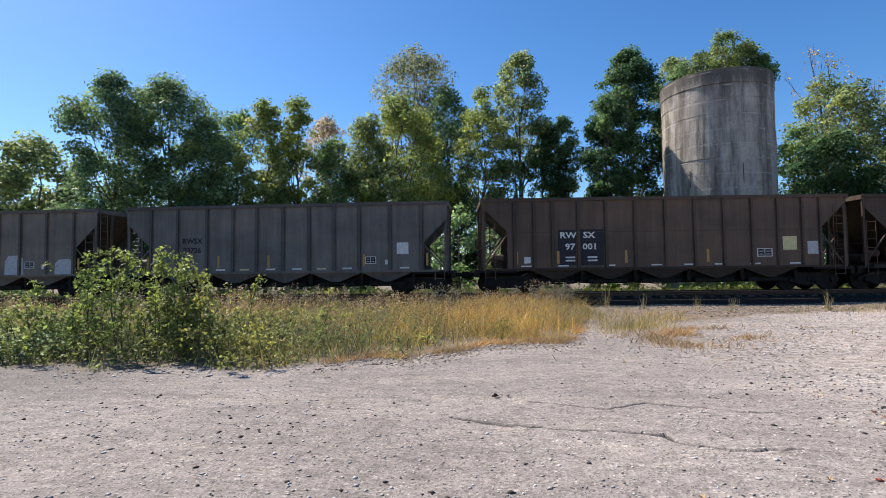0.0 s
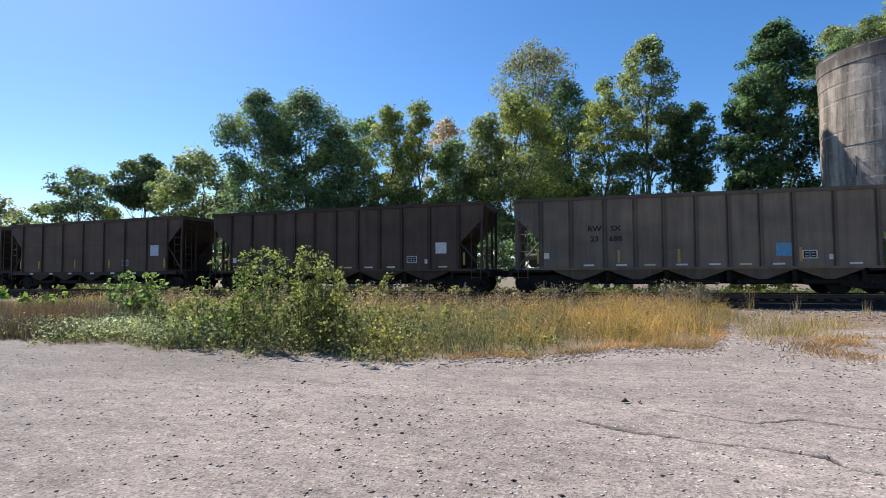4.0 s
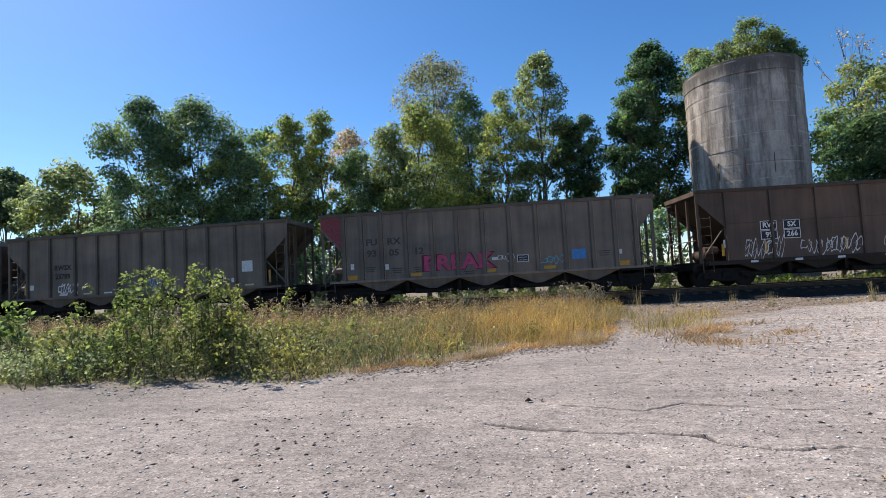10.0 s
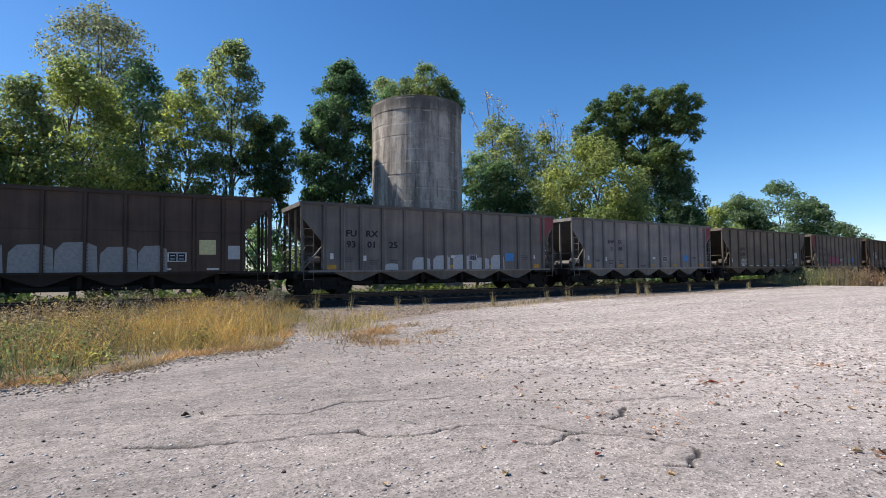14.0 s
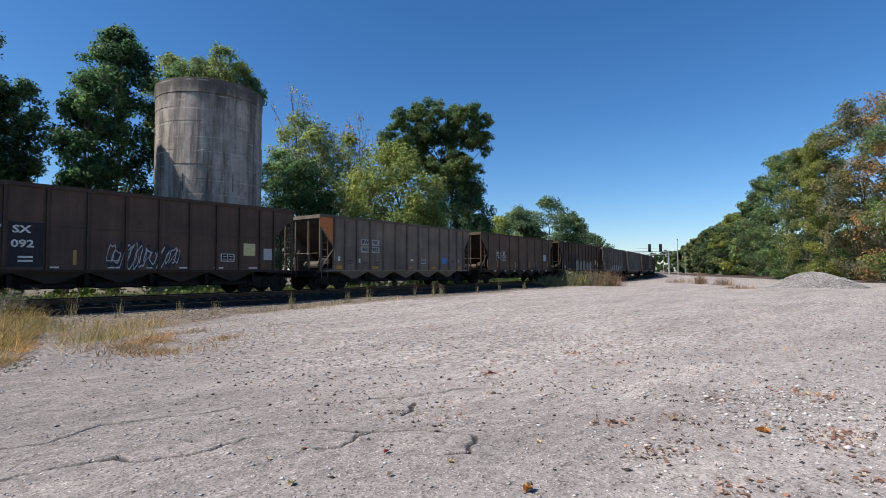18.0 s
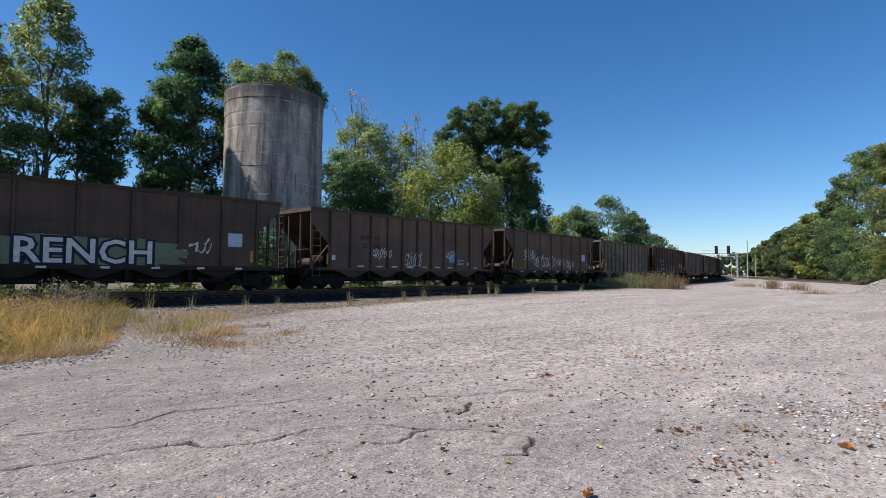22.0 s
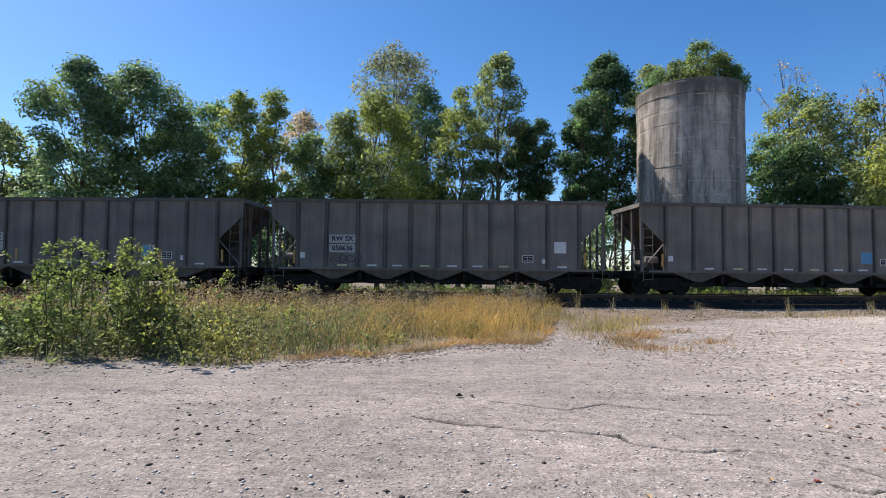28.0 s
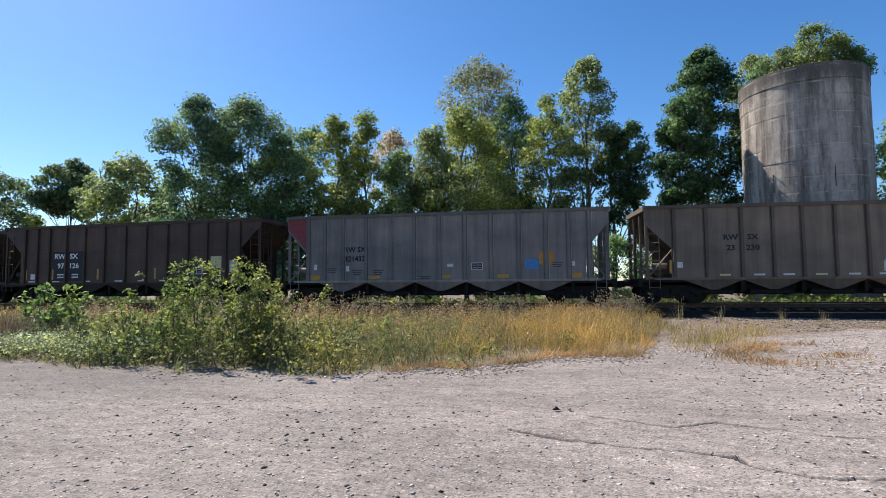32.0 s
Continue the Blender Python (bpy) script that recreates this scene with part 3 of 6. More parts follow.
TREES = (
    # bearing, distance, top, low, width, colour, leaves, shape
    (-35.4, 46, 16.9, 1.5, 6.4, DEEP, 13000, "egg"), (-31.0, 46, 17.4, 1.5, 8.6, DEEP, 16000, "egg"), (-27.2, 45, 14.2, 1.5, 5.6, DEEP, 9000, "round"),
    (-24.6, 48, 15.9, 1.5, 5.4, GREEN, 9000, "egg"), (-21.8, 43, 15.2, 2.0, 4.2, LIME, 8000, "tall"), (-18.7, 43.5, 15.9, 1.5, 4.6, LIME, 9000, "tall"),
    (-15.5, 48, 15.9, 7.0, 4.0, PINK, 2600, "egg"), (-14.6, 44, 12.8, 1.5, 5.0, GREEN, 9000, "egg"), (-11.4, 43, 14.6, 1.5, 5.2, OLIVE, 10000, "egg"),
    (-5.4, 50, 23.8, 8.0, 9.0, GREY, 13000, "round"), (-7.4, 42, 16.4, 3.5, 7.0, LIME, 14000, "egg"), (-2.2, 47, 18.6, 6.0, 6.0, GREEN, 10000, "egg"),
    (1.6, 43, 16.9, 6.5, 4.2, LIME, 4600, "egg"), (5.9, 45, 20.6, 9.5, 4.9, OLIVE, 8500, "egg"),
    (4.0, 44, 11.0, 6.0, 3.0, GREEN, 900, "round"), (8.6, 46, 14.6, 4.0, 4.2, DARK_GREEN, 6500, "tall"), (10.6, 46, 14.9, 8.0, 2.8, DEEP, 3500, "round"),
    (15.2, 41.6, 14.7, 6.0, 3.6, DARK_GREEN, 6500, "egg"), (17.3, 46.0, 20.2, 5.6, 5.9, DARK_GREEN, 16500, "egg"), (13.5, 44, 6.5, 1.0, 5.0, OLIVE, 3000, "round"),
    (31.8, 50, 12.8, 1.5, 4.5, GREEN, 6000, "round"), (34.6, 47, 11.4, 1.5, 5.5, DARK_GREEN, 9000, "round"), (34.0, 52, 17.2, 7.0, 5.0, MOSS, 4200, "egg"),
    (36.2, 50, 15.6, 6.0, 4.6, OLIVE, 4200, "round"), (39.4, 53, 15.6, 7.0, 5.6, MOSS, 4800, "round"), (44.3, 46, 13.0, 1.2, 8.0, LIME, 15000, "egg"),
    (40.2, 47, 9.0, 1.2, 5.0, OLIVE, 6000, "round"), (51.2, 61.5, 15.6, 1.2, 7.4, DARK_GREEN, 20000, "tall"), (52.6, 60.5, 12.0, 1.2, 4.6, DEEP, 8000, "tall"), (-1.2, 46, 9.5, 0.5, 4.6, DARK_GREEN, 8000, "tall"), (2.4, 46, 8.5, 0.5, 4.0, GREEN, 6000, "tall"),
    (47.0, 50, 9.0, 1.0, 6.0, GREEN, 7000, "round"), (53.4, 82, 9.0, 1.0, 7.0, OLIVE, 5000, "round"),
)
for i, (b, d, top, low, w, col, n, shape) in enumerate(TREES):
    tree(NAMED[col], b, d, top + 0.3, low, w * 1.17, col, 100 + i, int(n * (1.75 if col in (DEEP, DARK_GREEN) else 1.5)), 0.20, int(70 + 11 * w), shape, twigs=3 if col in (GOLD, PINK, GREY) else 1)
# the great spreading tree: a wide umbrella crown of several lobes on bare limbs
GREAT = ((-3.7, 0, 16.8, 3.3, 3.9), (-0.8, 0.5, 18.9, 3.2, 3.1), (3.2, -0.4, 18.0, 3.2, 3.0), (-4.4, 0.3, 13.8, 2.5, 3.0), (1.4, 1.0, 16.6, 3.2, 2.6), (4.7, 0.2, 16.4, 1.8, 1.6), (1.8, -0.6, 13.0, 3.4, 2.4), (-2.0, 0.4, 13.2, 2.8, 2.4), (-4.0, -0.2, 15.2, 2.8, 2.4))
tree("great dark green spreading tree with an umbrella crown", 49.1, 60, 20.8, 12.0, 13.0, (0.105, 0.150, 0.062), 170, 60000, 0.21, 0, lobes=GREAT, trunk=0.42, lean=0.6, twigs=2)
# bare crowns beside the silo
for i, (b, d, top) in enumerate(((33.6, 53, 20.2), (40.3, 54, 18.2), (36.8, 55, 16.8))):
    tree("half-bare tree with thin twigs and few orange leaves", b, d, top, top - 6, 6.0, ORANGE, 180 + i, 240, 0.2, 44, "egg", twigs=5, fine=0.8, trunk=0.10)
# pines and far trees along the line to the west
for i, (b, d, top, low, w, col, n, shape) in enumerate((
    (-51.0, 78, 15.0, 7.0, 9.0, PINE, 6500, "round"), (-45.9, 72, 16.2, 9.6, 8.4, PINE, 9000, "cap"), (-40.9, 60, 14.9, 1.5, 10.0, OLIVE, 12000, "egg"),
    (-43.6, 66, 13.4, 1.0, 8.0, OLIVE, 8000, "egg"), (-48.3, 76, 10.0, 1.0, 8.0, LIME, 5000, "round"), (-54.0, 95, 12.0, 1.0, 9.0, OLIVE, 5000, "egg"), (-57.0, 105, 14.0, 1.0, 11.0, GREY, 5000, "egg"),
    (-60.5, 115, 16.0, 1.0, 12.0, GREEN, 5000, "egg"), (-64.5, 120, 17.0, 1.0, 13.0, OLIVE, 5000, "egg"), (-38.5, 62, 12.0, 1.0, 6.0, GREY, 6000, "egg"))):
    tree(NAMED[col], b, d, top, low, w, col, 200 + i, n, 0.30 if d < 80 else 0.4, 70, shape, twigs=3 if col is PINE else 1)
# pines east of the great tree
for i, (b, d, top, w, col) in enumerate(((55.8, 100, 12.5, 8, LIME), (57.8, 108, 15.4, 9, PINE), (61.0, 112, 17.9, 12, PINE), (63.7, 118, 15.0, 8, PINE), (65.7, 140, 11.5, 8, PINE), (67.2, 165, 9.5, 8, PINE), (59.3, 110, 12.0, 8, PINE), (68.5, 220, 9.5, 10, PINE), (69.6, 300, 10.0, 14, PINE))):
    tree(NAMED[col], b, d, top, 0.3, w * 1.2, tuple(c * 1.25 for c in col), 230 + i, 9500, 0.36, 120, "egg")
# the wood on the other side of the line
WOOD = ((92.5, 80, 24, 13, GREEN), (90.2, 82, 23.5, 9, ORANGE), (88.6, 86, 24, 10, GREY), (86.2, 90, 22, 10, LIME), (84.6, 97, 21, 9, OLIVE), (83.0, 103, 21.5, 10, GREEN), (81.6, 120, 20.5, 11, PINE),
        (80.4, 145, 19.0, 12, GREEN), (79.2, 172, 18.5, 14, LIME), (78.0, 200, 19.0, 14, PINE), (76.8, 240, 19.0, 16, PINE), (75.8, 300, 19, 18, OLIVE), (74.9, 380, 18.5, 20, PINE), (74.2, 470, 20, 24, GREEN), (72.9, 560, 22, 30, PINE), (71.6, 640, 22, 34, PINE), (70.4, 700, 22, 34, OLIVE),
        (95.5, 78, 24, 13, OLIVE), (99, 74, 23, 13, GREEN))
for i, (b, d, top, w, col) in enumerate(WOOD):
    tree(NAMED[col], b, d, top, 1.0, w, (col[0] * 0.92, col[1] * 0.86, col[2] * 0.78), 260 + i, 4200 if col is ORANGE else 17000 if d < 130 else 12000 if d < 250 else 16000, 0.27 if d < 130 else 0.55 if d < 250 else 1.0, 95, "tall", group="trees of the wood", twigs=4 if col in (GREY, ORANGE) else 1)
for i in range(15):
    b = 98 - i * 1.55
    d = 1.0 / max(0.0022, 0.0133 - 0.00072 * i) - 4
    col = (DEEP, LIME, GREEN, PINE, OLIVE)[i % 5]
    tree("leafy thicket at the edge of the wood", b, d, (9, 12, 7, 14, 10)[i % 5], 0.3, (8, 7, 9, 8, 7)[i % 5] * (1 + d / 260), (col[0] * 0.85, col[1] * 0.92, col[2] * 0.88), 290 + i, 5000, 0.30 if d < 120 else 0.5, 60, "egg", name="shrub", group="trees of the wood")
# undergrowth just beyond the track
for i in range(56):
    s = -78 + i * 3.1
    far = 9.0 + 4.0 * ((i * 7) % 5) / 5
    p = track(s, far, 0.1)
    col = (DEEP, GREEN, OLIVE, GREEN, MOSS, DEEP)[i % 6]
    tree("leafy undergrowth beyond the railway track", -math.degrees(math.atan2(p.x, p.y)) * -1, 0, 4.2 + 1.9 * ((i * 5) % 7) / 7, 0.2, 4.2, tuple(c * 1.25 for c in col), 320 + i, 1900, 0.22, 34, "egg", name="shrub", group="undergrowth beyond the track", place=tuple(p))
# young trees on the roof of the silo
for i, (b, r, h, w, col) in enumerate(((26.4, -0.4, 4.3, 3.4, LIME), (24.2, 0.2, 3.3, 3.0, OLIVE), (28.2, 0.3, 3.5, 2.8, LIME), (22.6, 0.6, 2.9, 2.6, GREEN), (29.3, 0.5, 2.4, 2.2, GREEN), (25.6, 1.6, 4.0, 3.0, LIME))):
    tree("young yellow-green tree rooted on the silo roof", b, 43 + r, h, 0.2, w, col, 400 + i, 3400, 0.14, 60, "egg", name="sapling", group="saplings on the silo", base=14.8, trunk=0.06, twigs=4)
tree("leafy tree standing behind the silo", 21.7, 50, 20.6, 12.0, 5.4, OLIVE, 420, 9000, 0.19, 80, "round")


# ---- weeds, grass and the shrub by the lot ----
def blades(gen, xy, z, height, width, lean=0.35):
    """Bent grass blades."""
    n = len(xy)
    a = gen.uniform(0, 6.28, n)
    side = np.stack([np.cos(a), np.sin(a), np.zeros(n)], 1) * (width * gen.uniform(0.6, 1.4, n))[:, None]
    foot = np.column_stack([xy, z - 0.03])
    tip = foot + np.column_stack([gen.normal(size=(n, 2)) * (lean * height)[:, None], height])
    return np.stack([foot - side, foot + side, tip + side * 0.25, tip - side * 0.25], 1)


def strew(gen, n, x0, x1, front, back):
    """Points between the weeds' front edge and the ballast's foot; front and back are shares of that depth."""
    x = gen.uniform(x0, x1, n)
    a, b = weed_edge(x), np.interp(x, _X, _Y) - 1.9
    f = gen.uniform(front, back, n)
    y = a + (b - a) * f
    keep = (b - a) > 0.3
    return np.column_stack([x, y])[keep], f[keep]


def patchy(gen, xy, scale, cut, seed):
    return xy[fbm(xy[:, 0], xy[:, 1], scale, seed) + gen.normal(size=len(xy)) * 0.18 > cut]


def growth(name, label, colour, corners, material):
    return tagged(part(name, quads(name, corners), material, colour=colour), label, "grass" if "grass" in name else "weeds", kind="stuff")


def build_weeds():
    gen = np.random.default_rng(31)
    zof = lambda p: ground_z(p[:, 0], p[:, 1])
    # golden grass toward the gravel
    p, f = strew(gen, 34000, -3.6, 4.8, 0.0, 1.0)
    w = step(-3.4, 1.0, p[:, 0])
    p = p[gen.uniform(size=len(p)) < (0.12 + 0.88 * w) * (0.15 + 0.85 * step(4.2, 1.6, p[:, 0]))]
    p = patchy(gen, p, 0.8, -0.2, 3)
    p = patchy(gen, p, 2.6, -0.45, 21)
    growth("dry_grass", "golden dry grass at the edge of the gravel", (0.52, 0.36, 0.135), blades(gen, p, zof(p), (0.25 + 0.8 * (p[:, 1] - weed_edge(p[:, 0]))).clip(0.3, 1.0) * (0.18 + 0.6 * gen.uniform(0, 1, len(p)) ** 1.6 * step(6.6, 3.0, p[:, 0]).clip(0.35)), 0.0055, 0.6), M_GRASS)
    # brown seeding weeds further back
    p, f = strew(gen, 20000, -26, 3.0, 0.12, 1.0)
    p = patchy(gen, p, 0.55, -0.35, 5)
    h = (0.3 + 0.65 * gen.uniform(0, 1, len(p)) ** 1.5) * (0.75 + 0.3 * fbm(p[:, 0], p[:, 1], 0.9, 13))
    growth("brown_weeds", "brown seeding weeds between the lot and the track", (0.29, 0.225, 0.13), blades(gen, p, zof(p), h, 0.008, 0.24), M_GRASS)
    seeds = np.column_stack([p, zof(p) + h * 0.92])[::11]
    seeds = np.repeat(seeds, 2, 0) + gen.normal(size=(len(seeds) * 2, 3)) * (0.05, 0.05, 0.07)
    growth("seed_heads", "feathery brown seed heads of the weeds", (0.33, 0.26, 0.17), leaf_quads(gen, seeds, normed(gen.normal(size=seeds.shape)), 0.05), M_GRASS)
    # green stalks and leaves low in front
    p, f = strew(gen, 8000, -24, -1.0, 0.0, 0.8)
    p = patchy(gen, p, 0.5, -0.25, 8)
    growth("green_grass", "green grass and weeds along the asphalt edge", (0.19, 0.20, 0.085), blades(gen, p, zof(p), gen.uniform(0.12, 0.55, len(p)) * step(2.0, -3.0, p[:, 0]).clip(0.4), 0.012, 0.3), M_GRASS)
    p, f = strew(gen, 30000, -19, -2.0, 0.0, 0.55)
    p = patchy(gen, p, 0.6, -0.3, 11)
    at = np.column_stack([p, zof(p) + gen.uniform(0.05, 0.62, len(p)) * step(-0.1, 0.2, np.linspace(0, 1, len(p)))])
    growth("leafy_weeds", "low leafy green weeds along the asphalt", (0.190, 0.205, 0.095), leaf_quads(gen, at, normed(gen.normal(size=at.shape) * 0.6 + (0, 0, 0.7)), 0.046), M_LEAF)
    p = np.column_stack([gen.normal(-10.8, 1.7, 6500), gen.normal(10.2, 0.7, 6500)])
    p = p[p[:, 1] > weed_edge(p[:, 0])]
    at = np.column_stack([p, zof(p) + gen.uniform(0.1, 0.5, len(p))])
    growth("pale_weeds", "pale grey-green leafy ground cover by the shrub", (0.29, 0.32, 0.24), leaf_quads(gen, at, normed(gen.normal(size=at.shape) * 0.7 + (0, 0, 0.6)), 0.055), M_LEAF)
    p = np.column_stack([gen.normal(-14.2, 1.1, 4200), gen.normal(10.6, 0.7, 4200)])
    p = p[p[:, 1] > weed_edge(p[:, 0])]
    growth("withered_weeds", "withered grey-brown weeds left of the shrub", (0.17, 0.125, 0.10), blades(gen, p, zof(p), gen.uniform(0.4, 0.95, len(p)), 0.008, 0.2), M_GRASS)
    # bushy weeds in rounded clumps
    for k, (label, colour, x0, x1, front, back, n, low, high, size) in enumerate((
            ("bushy brown seeding weeds of the verge", (0.27, 0.20, 0.125), -24, 2.0, 0.35, 1.0, 460, 0.45, 0.95, 0.046), ("reddish-brown bushy weeds of the verge", (0.24, 0.155, 0.11), -20, 0.6, 0.25, 0.9, 260, 0.4, 0.8, 0.044),
            ("dull green bushy weeds of the verge", (0.180, 0.195, 0.095), -26, -0.8, 0.0, 0.65, 420, 0.22, 0.6, 0.056), ("yellow-green bushy weeds of the verge", (0.27, 0.24, 0.09), -8, 2.4, 0.1, 0.8, 170, 0.25, 0.55, 0.05))):
        p, f = strew(gen, n, x0, x1, front, back)
        h = gen.uniform(low, high, len(p)) * step(-0.1, 1.2, p[:, 1] - weed_edge(p[:, 0])).clip(0.45)
        per = 80
        d = normed(gen.normal(size=(len(p) * per, 3)))
        d[:, 2] = np.abs(d[:, 2])
        u = gen.uniform(0.15, 1.0, len(d)) ** 0.45
        r = np.repeat(gen.uniform(0.20, 0.44, len(p)), per)
        at = np.column_stack([np.repeat(p, per, 0) + d[:, :2] * (r * u)[:, None], np.repeat(zof(p), per) + 0.03 + d[:, 2] * np.repeat(h, per) * u])
        at += gen.normal(size=at.shape) * 0.035
        growth("bushy_weeds", label, colour, leaf_quads(gen, at, normed(d * 0.7 + gen.normal(size=at.shape) * 0.6 + (0, 0, 0.25)), size), M_LEAF)
    # straw mat along the edge
    x = 4.4 - 7.0 * gen.uniform(size=9000) ** 1.4
    y = weed_edge(x) + gen.normal(size=9000) * 0.16 + 0.12
    p = patchy(gen, np.column_stack([x, y]), 1.4, -0.3, 41)
    growth("straw_mat", "orange-brown straw mat along the edge of the gravel", (0.42, 0.28, 0.15), blades(gen, p, zof(p), gen.uniform(0.03, 0.14, len(p)), 0.008, 1.2), M_GRASS)
    # golden tufts past the end of the grass
    at = [np.column_stack([gen.normal(cx, rx * 1.25, k), gen.normal(cy, ry * 1.25, k)]) for cx, cy, rx, ry, k in ((3.9, 17.0, 0.25, 0.5, 260), (4.2, 13.9, 0.3, 0.3, 240), (4.8, 14.4, 0.3, 0.3, 260), (6.2, 16.6, 0.3, 0.3, 160), (3.5, 13.3, 0.25, 0.3, 90), (5.0, 17.0, 0.5, 0.8, 200), (3.2, 18.5, 0.4, 0.8, 260))]
    p = np.concatenate(at)
    growth("golden_tufts", "small golden grass tufts on the gravel", (0.42, 0.33, 0.13), blades(gen, p, zof(p), gen.uniform(0.08, 0.42, len(p)), 0.007, 0.5), M_GRASS)
    # grey plumes at the foot of the ballast
    p, f = strew(gen, 1700, -16, 4.4, 0.5, 1.02)
    p = patchy(gen, p, 0.9, 0.28, 4)
    h = gen.uniform(0.6, 1.25, len(p)) * (0.85 + 0.2 * fbm(p[:, 0], p[:, 1], 0.7, 14))
    at = np.column_stack([p, zof(p)])
    at = np.repeat(at, 14, 0) + np.column_stack([gen.normal(size=(len(p) * 14, 2)) * 0.045, np.repeat(h, 14) * gen.uniform(0.68, 1.04, len(p) * 14)])
    growth("grey_plumes", "grey feathery plumes of tall weeds beside the ballast", (0.29, 0.245, 0.19), leaf_quads(gen, at, normed(gen.normal(size=at.shape)), 0.055), M_GRASS)
    growth("plume_stalks", "thin stalks of the tall weeds beside the ballast", (0.20, 0.16, 0.10), blades(gen, p, zof(p), h, 0.008, 0.08), M_GRASS)
    # sparse tufts on the gravel
    x = 5.4 + gen.normal(size=9000) * 1.1
    y = 12.1 + gen.normal(size=9000) * 0.6 + 0.45 * (x - 5)
    p = patchy(gen, np.column_stack([x, y]), 0.9, 0.10, 6)
    growth("gravel_grass", "sparse dry grass creeping over the gravel", (0.36, 0.245, 0.14), blades(gen, p, zof(p), gen.uniform(0.04, 0.16, len(p)), 0.012, 0.9), M_GRASS)
    # sunlit grass beyond the track
    s, o = gen.uniform(-70, 110, 26000), gen.uniform(2.6, 12.0, 26000)
    p = np.array([track(a, b)[:2] for a, b in zip(s, o)])
    growth("verge_grass", "sunlit green and yellow grass beyond the track", (0.16, 0.165, 0.06), blades(gen, p, zof(p), gen.uniform(0.15, 0.6, len(p)), 0.016, 0.3), M_GRASS)
    at = np.column_stack([p, zof(p) + gen.uniform(0.1, 0.55, len(p))])[::2]
    growth("verge_weeds", "leafy weeds in the grass beyond the track", (0.13, 0.16, 0.05), leaf_quads(gen, at, normed(gen.normal(size=at.shape) + (0, 0, 0.5)), 0.13), M_LEAF)


build_weeds()


def shoots(label, places, low, high, colour, size, per, seed, name="shrub"):
    """A shrub of many upright leafy shoots round its centre."""
    gen = np.random.default_rng(seed)
    cx, cy = np.mean(places, axis=0)
    ob = tagged(new(name), label, "shrub")
    ob.location = (cx, cy, 0)
    leaves, tips = [], []
    for px, py in places:
        h = gen.uniform(low, high)
        foot = Vector((px - cx, py - cy, -0.05))
        tip = foot + Vector((gen.normal() * 0.24, gen.normal() * 0.24, h))
        bend = foot.lerp(tip, 0.55) + Vector((gen.normal() * 0.08, gen.normal() * 0.08, 0))
        bm = rod(foot, bend, 0.009, None, 5, 0.007)
        rod(bend, tip, 0.007, bm, 4, 0.003)
        nodes = 15
        f = np.sort(gen.uniform(0.15, 1.0, nodes))
        a = gen.uniform(0, 6.28, nodes)
        reach = (0.36 - 0.26 * f) * gen.uniform(0.5, 1.2, nodes)
        on = np.where(f[:, None] < 0.55, np.array(foot) + (f / 0.55)[:, None] * np.array(bend - foot), np.array(bend) + ((f - 0.55) / 0.45)[:, None] * np.array(tip - bend))
        out = on + np.column_stack([reach * np.cos(a), reach * np.sin(a), 0.5 * reach])
        for p, q in zip(on, out):
            rod(p, q, 0.004, bm, 3, 0.002)
        part("stem", bm, M_TWIG, ob)
        k = gen.integers(0, nodes, per)
        g = gen.uniform(0.25, 1.15, per)
        at = on[k] + g[:, None] * (out[k] - on[k]) + gen.normal(size=(per, 3)) * 0.045
        young = (f[k] + gen.normal(size=per) * 0.15 > 0.70) | (gen.uniform(size=per) < 0.10)
        q = leaf_quads(gen, at, normed(gen.normal(size=(per, 3)) * 0.55 + (0, -0.15, 0.55)), size)
        tips.append(q[young]), leaves.append(q[~young])
    part("foliage", quads("foliage", np.concatenate(leaves)), M_LEAF, ob, colour=tuple(c * 0.95 for c in colour))
    part("young_leaves", quads("young_leaves", np.concatenate(tips)), M_LEAF, ob, "bright yellow-green young leaves", (colour[0] * 1.35, colour[1] * 1.28, colour[2]))
    return ob


_g = np.random.default_rng(77)
shoots("bushy yellow-green shrub of upright shoots beside the asphalt", np.column_stack([_g.normal(-7.1, 0.68, 30), _g.normal(10.05, 0.5, 30)]), 0.75, 2.2, (0.168, 0.200, 0.080), 0.066, 190, 5)
shoots("lower green shrub with yellowing leaves in the weeds", np.column_stack([_g.normal(-5.6, 0.65, 28), _g.normal(10.1, 0.5, 28)]), 0.6, 1.9, (0.175, 0.190, 0.080), 0.064, 180, 6)
shoots("low leafy green shrub spreading into the weeds", np.column_stack([_g.normal(-8.7, 0.7, 18), _g.normal(10.2, 0.5, 18)]), 0.45, 1.15, (0.165, 0.185, 0.085), 0.060, 130, 9)
shoots("low yellowing shrub at the edge of the weeds", np.column_stack([_g.normal(-4.4, 0.6, 14), _g.normal(10.2, 0.5, 14)]), 0.4, 1.0, (0.185, 0.185, 0.085), 0.055, 110, 10)
shoots("small green shrub of soft shoots in the weeds", np.column_stack([_g.normal(-12.9, 0.7, 14), _g.normal(12.3, 0.5, 14)]), 0.7, 1.75, (0.14, 0.20, 0.085), 0.11, 90, 7)
shoots("low bright green leafy plant near the track", np.column_stack([_g.normal(-17.2, 0.6, 9), _g.normal(13.2, 0.4, 9)]), 0.6, 1.2, (0.20, 0.28, 0.09), 0.17, 50, 8)


